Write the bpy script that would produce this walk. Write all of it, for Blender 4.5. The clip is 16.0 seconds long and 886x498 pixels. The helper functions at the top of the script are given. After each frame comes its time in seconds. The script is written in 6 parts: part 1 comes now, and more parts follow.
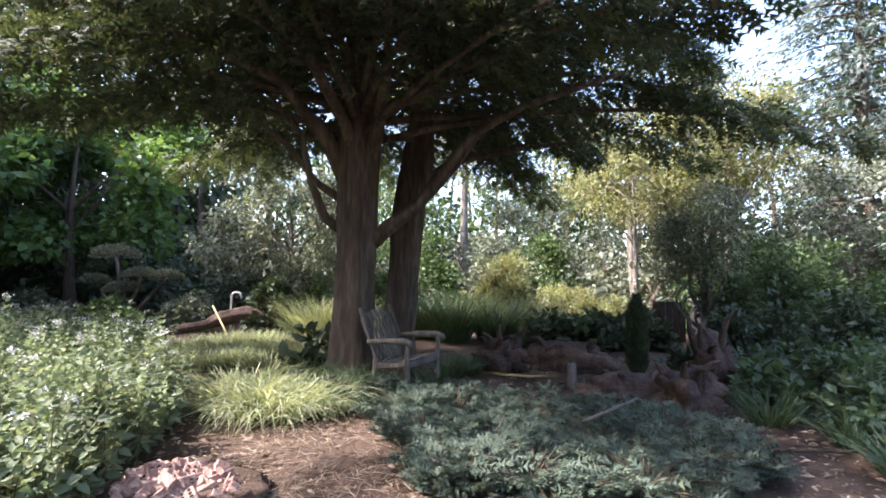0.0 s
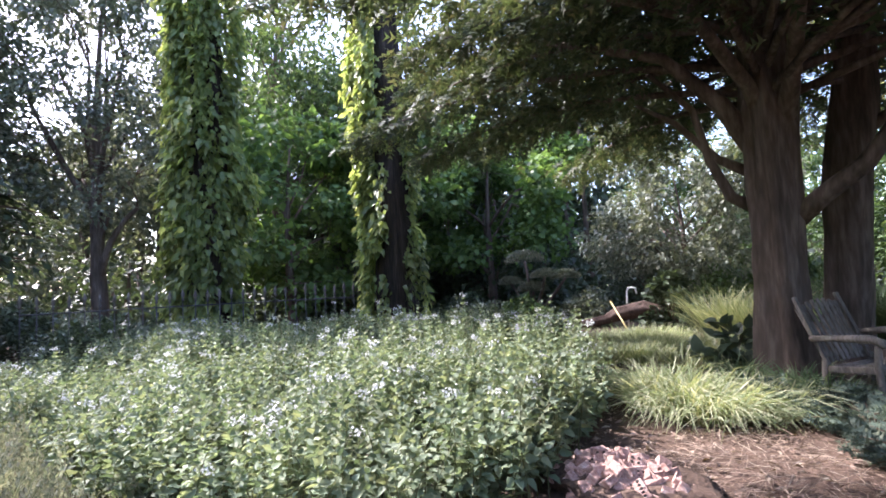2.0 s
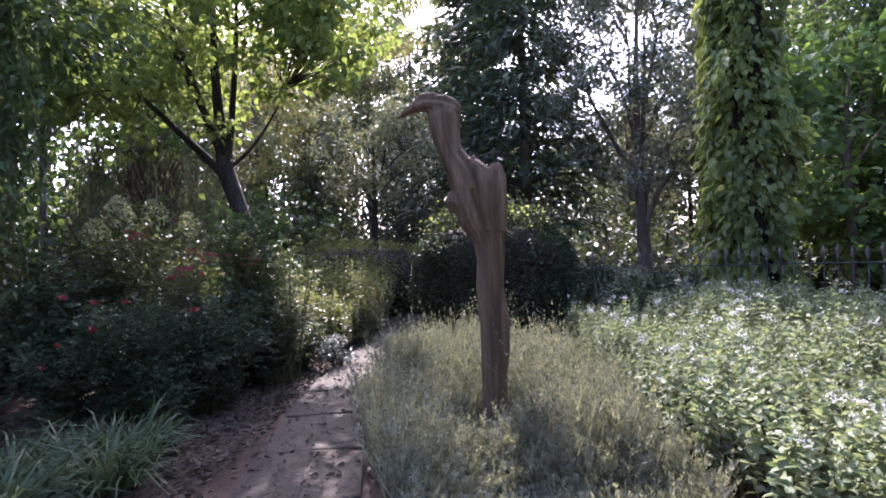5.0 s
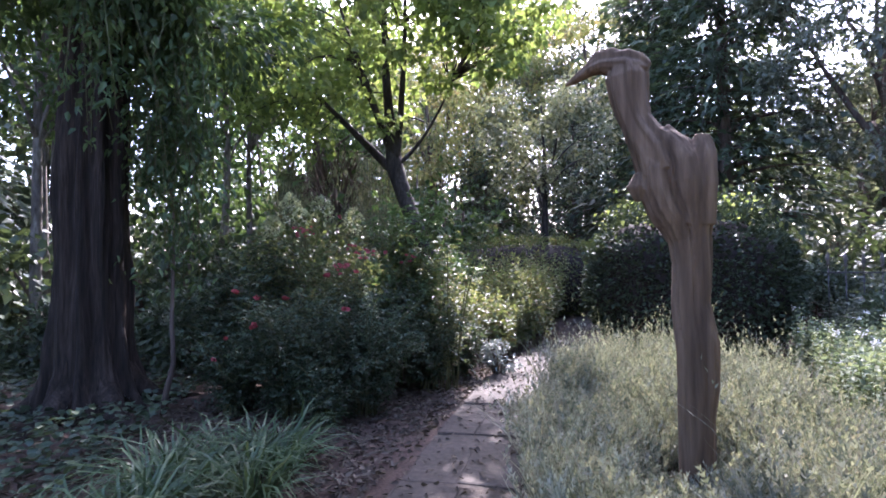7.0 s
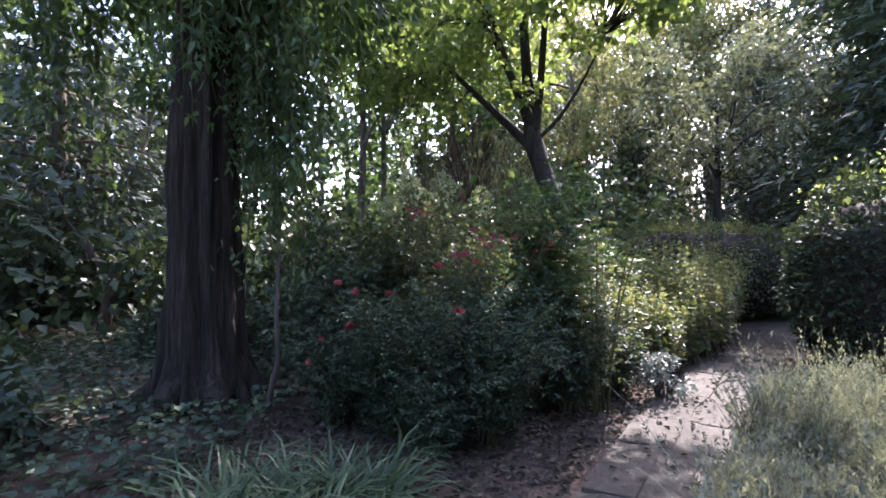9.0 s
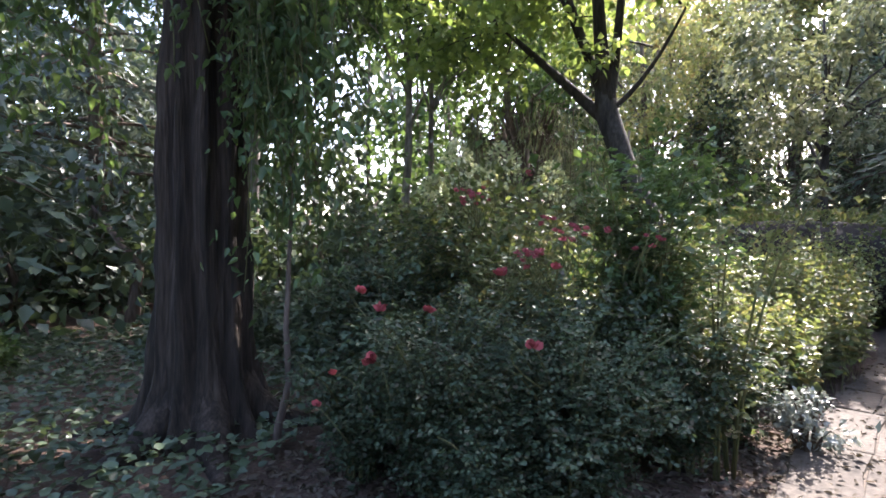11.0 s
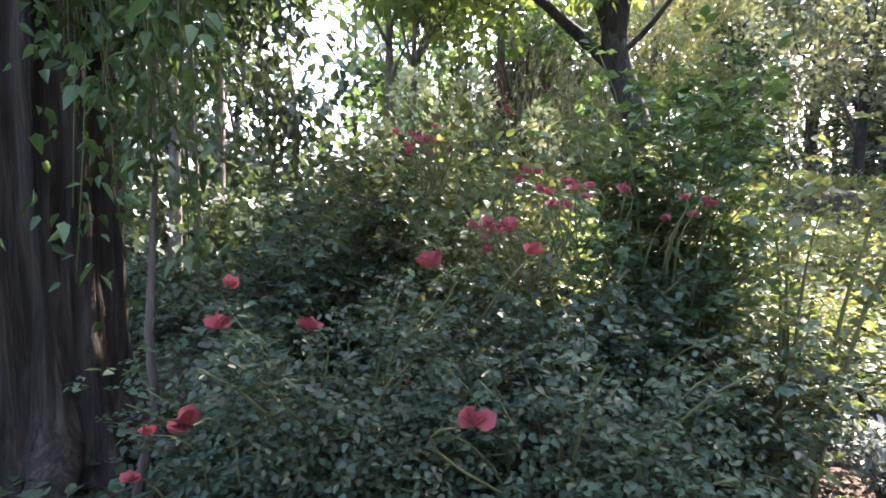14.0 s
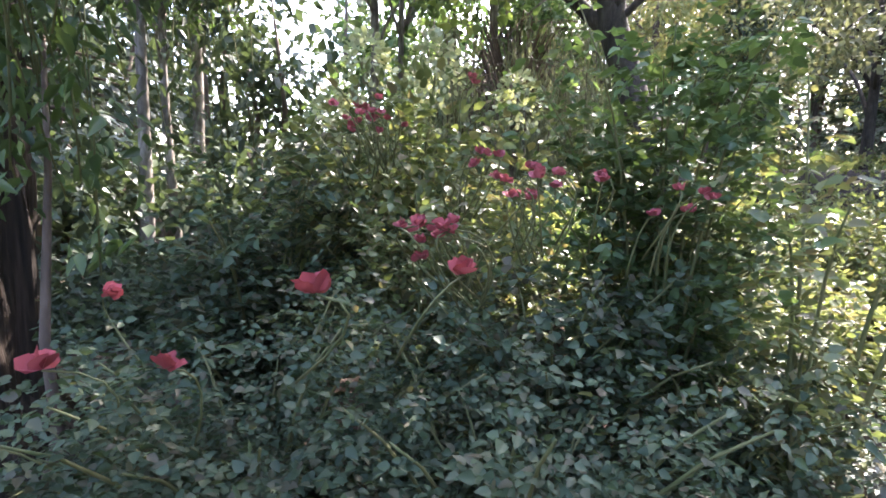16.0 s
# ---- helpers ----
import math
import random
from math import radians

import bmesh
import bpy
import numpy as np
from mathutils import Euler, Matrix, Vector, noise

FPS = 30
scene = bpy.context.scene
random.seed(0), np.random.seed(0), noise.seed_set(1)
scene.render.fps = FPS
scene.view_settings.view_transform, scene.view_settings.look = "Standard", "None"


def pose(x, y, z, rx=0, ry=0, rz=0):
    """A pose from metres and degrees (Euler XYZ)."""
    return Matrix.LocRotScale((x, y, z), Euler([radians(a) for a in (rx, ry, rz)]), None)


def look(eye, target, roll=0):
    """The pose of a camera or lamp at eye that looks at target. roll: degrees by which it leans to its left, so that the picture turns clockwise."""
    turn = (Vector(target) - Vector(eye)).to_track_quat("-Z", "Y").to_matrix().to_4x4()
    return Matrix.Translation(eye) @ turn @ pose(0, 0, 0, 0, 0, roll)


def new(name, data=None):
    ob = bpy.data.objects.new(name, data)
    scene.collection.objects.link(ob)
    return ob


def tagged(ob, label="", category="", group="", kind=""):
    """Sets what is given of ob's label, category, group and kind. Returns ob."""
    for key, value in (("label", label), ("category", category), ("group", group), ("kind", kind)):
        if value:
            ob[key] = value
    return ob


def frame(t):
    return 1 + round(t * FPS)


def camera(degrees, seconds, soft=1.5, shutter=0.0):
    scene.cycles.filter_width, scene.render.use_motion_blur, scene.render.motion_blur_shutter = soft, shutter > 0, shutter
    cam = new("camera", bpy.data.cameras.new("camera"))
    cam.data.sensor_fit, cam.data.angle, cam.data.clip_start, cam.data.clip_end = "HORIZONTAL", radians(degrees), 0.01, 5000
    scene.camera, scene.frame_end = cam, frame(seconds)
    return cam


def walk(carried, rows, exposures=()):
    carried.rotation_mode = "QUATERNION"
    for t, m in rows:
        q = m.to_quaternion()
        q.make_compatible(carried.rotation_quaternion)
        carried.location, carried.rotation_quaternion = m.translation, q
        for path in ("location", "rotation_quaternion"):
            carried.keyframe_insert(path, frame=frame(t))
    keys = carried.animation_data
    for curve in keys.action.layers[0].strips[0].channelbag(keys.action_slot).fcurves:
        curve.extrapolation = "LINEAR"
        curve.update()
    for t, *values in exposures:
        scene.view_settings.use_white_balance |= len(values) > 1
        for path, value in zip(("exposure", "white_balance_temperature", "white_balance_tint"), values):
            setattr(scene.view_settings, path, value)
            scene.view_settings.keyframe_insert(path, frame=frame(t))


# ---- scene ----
cam = camera(82.0, 16.0, soft=1.7)
METRES, EYE, TILT, LEAN, TURN = 5.4, 1.46, 3.5, -0.5, 0.0
EXPOSURES = [(0.0, 2.6, 6200, 20), (2.0, 2.6, 5900, 24), (3.5, 2.38, 5900, 31), (5.0, 2.42, 5900, 33), (7.0, 2.85, 5600, 32), (9.0, 2.7, 5850, 26), (12.0, 3.35, 6300, 21), (16.0, 3.75, 6350, 22)]
ROWS = [
    (0.0, 0.0, 0.0, 0.0, 0.0, 0.0, -0.0),
    (0.5, -0.0274, 0.0049, -0.0029, 6.46, 0.08, 1.03),
    (1.0, -0.0402, 0.0152, -0.0062, 15.98, 0.21, 2.49),
    (1.5, -0.0431, 0.0191, -0.0097, 28.06, 0.81, 4.09),
    (2.0, -0.0483, 0.0128, -0.0087, 40.97, 1.66, 5.42),
    (2.5, -0.0519, 0.0054, -0.0081, 53.55, 2.52, 6.05),
    (3.0, -0.0544, 0.0006, -0.0092, 64.21, 2.86, 5.97),
    (3.5, -0.0562, -0.0101, -0.0107, 72.21, 2.63, 5.78),
    (4.0, -0.0561, -0.0208, -0.0099, 80.7, 2.11, 5.46),
    (4.5, -0.0538, -0.0298, -0.0057, 88.97, 2.11, 5.3),
    (7.0, -0.1984, -0.0529, 0.0084, 114.92, 3.38, 3.71),
    (7.5, -0.2487, -0.081, 0.0104, 119.56, 3.31, 3.38),
    (8.0, -0.2938, -0.1073, 0.0136, 122.63, 3.38, 2.99),
    (8.5, -0.347, -0.1258, 0.0161, 126.15, 3.28, 2.84),
    (9.0, -0.3854, -0.1437, 0.015, 130.8, 2.95, 2.38),
    (9.5, -0.4298, -0.1861, 0.0232, 133.79, 2.78, 1.91),
    (12.0, -0.6189, -0.3305, 0.0433, 136.61, 1.39, 1.64),
    (12.5, -0.6627, -0.3412, 0.0484, 136.71, 1.3, 1.66),
    (13.0, -0.6943, -0.3696, 0.045, 136.69, 1.18, 1.52),
    (13.5, -0.7156, -0.3997, 0.0412, 136.73, 0.37, 1.53),
    (14.0, -0.7321, -0.4093, 0.0387, 136.42, -1.42, 1.55),
    (14.5, -0.7561, -0.4235, 0.0375, 136.42, -3.61, 1.63),
    (15.0, -0.7715, -0.4301, 0.0462, 136.93, -4.24, 1.54),
    (15.5, -0.7889, -0.4351, 0.0532, 137.43, -4.24, 1.46),
    (16.0, -0.81, -0.4354, 0.0508, 136.34, -4.11, 1.33),
]
walk(cam, [(t, pose(0, 0, EYE, TILT, LEAN, TURN) @ pose(METRES * x, METRES * y, METRES * z, 90 + pitch, roll, yaw)) for t, x, y, z, yaw, pitch, roll in ROWS], EXPOSURES)

# world and sun
SUN_YAW, SUN_UP = 104.0, 46.0
world = bpy.data.worlds.new("sky")
scene.world = world
world.use_nodes = True
wn = world.node_tree.nodes
sky = wn.new("ShaderNodeTexSky")
sky.sky_type = "NISHITA"
sky.sun_disc = False
sky.sun_elevation = radians(SUN_UP)
sky.sun_rotation = radians(-SUN_YAW)
sky.dust_density = 3.0
world.node_tree.links.new(sky.outputs[0], wn["Background"].inputs[0])
wn["Background"].inputs[1].default_value = 0.15
sun = new("sun", bpy.data.lights.new("sun", "SUN"))
sun.data.energy, sun.data.angle, sun.data.color = 2.9, radians(0.6), (1.0, 0.94, 0.84)
sa, se = radians(SUN_YAW), radians(SUN_UP)
sun.matrix_world = look((-math.sin(sa) * math.cos(se) * 60, math.cos(sa) * math.cos(se) * 60, math.sin(se) * 60), (0, 0, 0))

rng = np.random.default_rng(7)


# ---- materials ----
def ramp_node(nt, fac, stops):
    r = nt.nodes.new("ShaderNodeValToRGB")
    while len(r.color_ramp.elements) < len(stops):
        r.color_ramp.elements.new(0.5)
    for e, (p, c) in zip(r.color_ramp.elements, stops):
        e.position, e.color = p, (*c, 1)
    nt.links.new(fac, r.inputs[0])
    return r.outputs[0]


def base_material(name):
    m = bpy.data.materials.new(name)
    m.use_nodes = True
    return m, m.node_tree, m.node_tree.nodes["Principled BSDF"]


def leaf_material(name, cols, through_light=0.35, rough=0.45, gloss=0.4, glow=(1.35, 1.3, 0.7, 1)):
    """Leaf blades that differ one by one and let some light through."""
    m, nt, p = base_material(name)
    g = nt.nodes.new("ShaderNodeNewGeometry")
    n = len(cols)
    c = ramp_node(nt, g.outputs["Random Per Island"], [(i / max(1, n - 1), col) for i, col in enumerate(cols)])
    tc = nt.nodes.new("ShaderNodeTexCoord")
    nz = nt.nodes.new("ShaderNodeTexNoise")
    nz.inputs["Scale"].default_value = 1.3
    nt.links.new(tc.outputs["Object"], nz.inputs["Vector"])
    hs = nt.nodes.new("ShaderNodeHueSaturation")
    hs.inputs["Saturation"].default_value = 0.8
    mr = nt.nodes.new("ShaderNodeMapRange")
    mr.inputs[1].default_value, mr.inputs[2].default_value, mr.inputs[3].default_value, mr.inputs[4].default_value = 0.3, 0.7, 0.75, 1.3
    nt.links.new(nz.outputs[0], mr.inputs[0])
    nt.links.new(mr.outputs[0], hs.inputs["Value"])
    nt.links.new(c, hs.inputs["Color"])
    nt.links.new(hs.outputs[0], p.inputs["Base Color"])
    p.inputs["Roughness"].default_value = rough
    p.inputs["Specular IOR Level"].default_value = gloss
    tr = nt.nodes.new("ShaderNodeBsdfTranslucent")
    warm = nt.nodes.new("ShaderNodeMix")
    warm.data_type, warm.blend_type = "RGBA", "MULTIPLY"
    warm.inputs[0].default_value = 1.0
    nt.links.new(hs.outputs[0], warm.inputs[6])
    warm.inputs[7].default_value = glow
    nt.links.new(warm.outputs[2], tr.inputs["Color"])
    mx = nt.nodes.new("ShaderNodeMixShader")
    mx.inputs[0].default_value = through_light
    nt.links.new(p.outputs[0], mx.inputs[1])
    nt.links.new(tr.outputs[0], mx.inputs[2])
    nt.links.new(mx.outputs[0], nt.nodes["Material Output"].inputs[0])
    return m


def rough_material(name, cols, scale=4.0, stretch=(1, 1, 1), bump=0.3, rough=0.9, fine=30.0, metal=0.0):
    """Earth, bark, stone or wood: two scales of colour noise and a relief."""
    m, nt, p = base_material(name)
    tc = nt.nodes.new("ShaderNodeTexCoord")
    mp = nt.nodes.new("ShaderNodeMapping")
    mp.inputs["Scale"].default_value = stretch
    nt.links.new(tc.outputs["Object"], mp.inputs[0])
    a = nt.nodes.new("ShaderNodeTexNoise")
    a.inputs["Scale"].default_value, a.inputs["Detail"].default_value = scale, 6
    b = nt.nodes.new("ShaderNodeTexNoise")
    b.inputs["Scale"].default_value, b.inputs["Detail"].default_value = fine, 5
    nt.links.new(mp.outputs[0], a.inputs["Vector"])
    nt.links.new(mp.outputs[0], b.inputs["Vector"])
    add = nt.nodes.new("ShaderNodeMath")
    add.operation = "MULTIPLY_ADD"
    add.inputs[1].default_value = 0.55
    nt.links.new(a.outputs[0], add.inputs[0])
    half = nt.nodes.new("ShaderNodeMath")
    half.operation = "MULTIPLY"
    half.inputs[1].default_value = 0.45
    nt.links.new(b.outputs[0], half.inputs[0])
    nt.links.new(half.outputs[0], add.inputs[2])
    n = len(cols)
    c = ramp_node(nt, add.outputs[0], [(0.33 + 0.34 * i / max(1, n - 1), col) for i, col in enumerate(cols)])
    nt.links.new(c, p.inputs["Base Color"])
    p.inputs["Roughness"].default_value, p.inputs["Metallic"].default_value = rough, metal
    p.inputs["Specular IOR Level"].default_value = 0.25
    bp = nt.nodes.new("ShaderNodeBump")
    bp.inputs["Strength"].default_value, bp.inputs["Distance"].default_value = bump, 0.03
    nt.links.new(add.outputs[0], bp.inputs["Height"])
    nt.links.new(bp.outputs[0], p.inputs["Normal"])
    return m


M_MULCH = rough_material("mulch", [(0.03, 0.02, 0.014), (0.075, 0.049, 0.035), (0.14, 0.095, 0.07)], 1.6, bump=0.9, fine=45)
M_PATH = rough_material("path_earth", [(0.04, 0.032, 0.023), (0.08, 0.064, 0.048), (0.135, 0.11, 0.085)], 1.4, bump=0.6, fine=30, rough=0.9)
M_FLAG = rough_material("flagstone", [(0.038, 0.031, 0.023), (0.072, 0.059, 0.045), (0.12, 0.10, 0.078)], 1.7, bump=0.5, fine=22, rough=0.8)
M_STRAW = leaf_material("straw", [(0.14, 0.085, 0.06), (0.30, 0.22, 0.15), (0.20, 0.12, 0.08), (0.40, 0.33, 0.24)], 0.1, 0.8, 0.2)
M_BARK = rough_material("bark_brown", [(0.045, 0.034, 0.027), (0.11, 0.082, 0.064), (0.21, 0.165, 0.132)], 5, (1, 1, 0.16), 1.0, fine=22)
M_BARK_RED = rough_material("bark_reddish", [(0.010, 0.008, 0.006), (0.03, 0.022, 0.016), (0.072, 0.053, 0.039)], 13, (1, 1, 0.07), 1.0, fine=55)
# grey-brown bark with the shade of backlit trunks put into its colour
M_BARK_BACKLIT = rough_material("bark_backlit", [(0.018, 0.015, 0.013), (0.04, 0.033, 0.028), (0.08, 0.067, 0.057)], 7, (1, 1, 0.3), 0.9, fine=30)
M_BARK_GREY = rough_material("bark_grey", [(0.07, 0.06, 0.05), (0.16, 0.14, 0.12), (0.30, 0.27, 0.24)], 5, (1, 1, 0.3), 0.8, fine=20)
M_TWIG = rough_material("twig", [(0.04, 0.03, 0.02), (0.10, 0.075, 0.05)], 6, bump=0.2)
M_STEM = rough_material("green_stem", [(0.06, 0.08, 0.03), (0.13, 0.12, 0.05)], 6, bump=0.1, rough=0.6)
M_DRIFT = rough_material("driftwood", [(0.044, 0.030, 0.019), (0.115, 0.077, 0.047), (0.215, 0.15, 0.095)], 5, (1, 1, 0.07), 1.0, fine=24, rough=0.9)
M_CHAIR = rough_material("weathered_teak", [(0.07, 0.06, 0.052), (0.13, 0.115, 0.10), (0.22, 0.20, 0.18)], 6, (1, 1, 0.3), 0.4, fine=50)
M_BRICK = rough_material("pale_brick", [(0.20, 0.11, 0.085), (0.36, 0.235, 0.195), (0.52, 0.42, 0.37)], 5, bump=0.6, fine=50)
M_ROCK = rough_material("root_wood", [(0.03, 0.021, 0.017), (0.075, 0.051, 0.041), (0.15, 0.105, 0.085)], 5, bump=0.9, fine=30)
M_STONE = rough_material("grey_render", [(0.2, 0.18, 0.15), (0.36, 0.33, 0.28)], 3, bump=0.4)
M_IRON = rough_material("fence_iron", [(0.04, 0.04, 0.04), (0.13, 0.13, 0.13)], 8, bump=0.2, rough=0.55, metal=0.6)
M_WHITE = rough_material("white_paint", [(0.72, 0.72, 0.70), (0.82, 0.82, 0.80)], 8, bump=0.1, rough=0.5)
M_HOSE = rough_material("yellow_hose", [(0.40, 0.31, 0.13), (0.55, 0.44, 0.2)], 8, bump=0.1, rough=0.5)
# stained board; its dark colour also serves as shade in hedges and brick holes
M_DARK = rough_material("dark_board_and_shade", [(0.025, 0.02, 0.018), (0.05, 0.04, 0.035)], 5, bump=0.3)

L_CONIFER = leaf_material("cypress_spray", [(0.034, 0.054, 0.026), (0.055, 0.085, 0.034), (0.08, 0.115, 0.042), (0.11, 0.105, 0.055)], 0.3, 0.6)
L_MAPLE = leaf_material("maple_leaf", [(0.05, 0.12, 0.02), (0.085, 0.18, 0.03), (0.13, 0.24, 0.04)], 0.45, 0.5)
L_YELLOW = leaf_material("yellow_green_leaf", [(0.13, 0.17, 0.05), (0.20, 0.235, 0.075), (0.27, 0.28, 0.10), (0.25, 0.19, 0.08)], 0.45, 0.5, 0.4, (1.25, 1.2, 0.7, 1))
L_WILLOW = leaf_material("willow_leaf", [(0.10, 0.12, 0.055), (0.16, 0.18, 0.085), (0.22, 0.23, 0.12)], 0.3, 0.5, 0.4, (1.1, 1.1, 0.8, 1))
L_LIME = leaf_material("lime_leaf", [(0.10, 0.17, 0.035), (0.16, 0.24, 0.05), (0.24, 0.31, 0.08)], 0.55, 0.45)
L_GREEN = leaf_material("mid_green_leaf", [(0.035, 0.075, 0.02), (0.06, 0.12, 0.03), (0.10, 0.17, 0.045)], 0.4, 0.45)
L_DARK = leaf_material("dark_green_leaf", [(0.034, 0.058, 0.03), (0.05, 0.082, 0.038), (0.075, 0.115, 0.05)], 0.27, 0.45)
L_GREY = leaf_material("grey_green_leaf", [(0.08, 0.10, 0.07), (0.14, 0.17, 0.12), (0.22, 0.25, 0.19)], 0.3, 0.55)
L_BLUE = leaf_material("blue_spruce_needle", [(0.05, 0.08, 0.07), (0.09, 0.13, 0.12), (0.15, 0.2, 0.18)], 0.2, 0.6)
L_HERB = leaf_material("nettle_leaf", [(0.085, 0.13, 0.06), (0.135, 0.19, 0.095), (0.195, 0.25, 0.14), (0.22, 0.25, 0.12)], 0.34, 0.6, 0.3, (1.25, 1.25, 0.8, 1))
L_FLOWER = leaf_material("whitish_floret", [(0.5, 0.52, 0.5), (0.62, 0.64, 0.62)], 0.3, 0.6, 0.3, (1, 1, 1, 1))
L_IVY = leaf_material("creeper_leaf", [(0.13, 0.2, 0.045), (0.22, 0.30, 0.07), (0.34, 0.39, 0.10), (0.10, 0.16, 0.04)], 0.58, 0.35, 0.6)
L_ROSE = leaf_material("rose_leaf", [(0.024, 0.052, 0.025), (0.04, 0.075, 0.035), (0.065, 0.105, 0.05), (0.07, 0.062, 0.034)], 0.34, 0.5, 0.28)
L_OLIVE = leaf_material("olive_rose_leaf", [(0.07, 0.10, 0.03), (0.11, 0.15, 0.045), (0.17, 0.205, 0.07), (0.15, 0.12, 0.06)], 0.42, 0.45, 0.45)
L_HEDGE = leaf_material("hedge_leaf", [(0.03, 0.052, 0.024), (0.045, 0.07, 0.032), (0.065, 0.095, 0.042)], 0.18, 0.6, 0.3)
L_SAGE = leaf_material("artemisia", [(0.085, 0.1, 0.06), (0.16, 0.178, 0.112), (0.28, 0.29, 0.2), (0.2, 0.18, 0.12)], 0.3, 0.7, 0.4, (1.2, 1.2, 0.8, 1))
L_JUNIPER = leaf_material("blue_juniper", [(0.036, 0.06, 0.042), (0.062, 0.098, 0.07), (0.098, 0.142, 0.102), (0.095, 0.118, 0.062)], 0.2, 0.7, 0.25, (1.1, 1.1, 0.9, 1))
L_LITTER = leaf_material("leaf_litter", [(0.042, 0.032, 0.02), (0.08, 0.06, 0.038), (0.135, 0.105, 0.07)], 0.1, 0.8, 0.2)
L_GRASS = leaf_material("grass_blade", [(0.11, 0.16, 0.06), (0.19, 0.24, 0.10), (0.30, 0.33, 0.18), (0.42, 0.42, 0.28)], 0.4, 0.5)
L_SEDGE = leaf_material("sedge_blade", [(0.04, 0.08, 0.03), (0.07, 0.13, 0.045), (0.12, 0.18, 0.07)], 0.35, 0.4)
L_RED = leaf_material("rose_petal", [(0.22, 0.004, 0.008), (0.33, 0.008, 0.016), (0.42, 0.02, 0.03)], 0.3, 0.6, 0.12, (1, 1, 1, 1))
L_PINK = leaf_material("dark_pink_petal", [(0.22, 0.007, 0.02), (0.32, 0.016, 0.04), (0.42, 0.045, 0.07)], 0.35, 0.5, 0.3, (1, 1, 1, 1))
L_PALE = leaf_material("hydrangea_floret", [(0.26, 0.32, 0.17), (0.38, 0.42, 0.26), (0.48, 0.5, 0.36)], 0.4, 0.6)
# pale colour paints sun and gloss on otherwise green leaves
L_SUNLIT = leaf_material("sunlit_leaf", [(0.15, 0.175, 0.14), (0.24, 0.265, 0.22), (0.09, 0.12, 0.075)], 0.3, 0.4, 0.7, (1, 1, 1, 1))
L_LILAC = leaf_material("lilac_floret", [(0.3, 0.3, 0.5), (0.42, 0.42, 0.62)], 0.3, 0.6)
L_CRIMSON = leaf_material("crimson_heart", [(0.75, 0.35, 0.08), (0.8, 0.5, 0.15)], 0.3, 0.6)


# ---- mesh helpers ----
def ground_z(x, y):
    """Height of the ground: the bed under the old cypress lies a little above the path."""
    k = min(1.0, max(0.0, (y - 0.9) / 2.4))
    return 0.2 * k * k * (3 - 2 * k)


def empty(name, x, y, z, label="", category="", group="", kind=""):
    e = new(name)
    e.empty_display_size = 0.1
    e.location = (x, y, z)
    return tagged(e, label, category, group, kind)


def mesh_object(name, V, F, mat, parent=None, label="", smooth=True):
    me = bpy.data.meshes.new(name)
    me.from_pydata(V, [], F)
    me.materials.append(mat)
    if smooth:
        me.polygons.foreach_set("use_smooth", [True] * len(me.polygons))
    ob = new(name, me)
    if parent is not None:
        ob.parent = parent
    if label:
        ob["label"] = label
    return ob


def part(name, bm, mat, parent, label=""):
    me = bpy.data.meshes.new(name)
    bm.to_mesh(me)
    bm.free()
    me.materials.append(mat)
    ob = new(name, me)
    ob.parent = parent
    if label:
        ob["label"] = label
    return ob


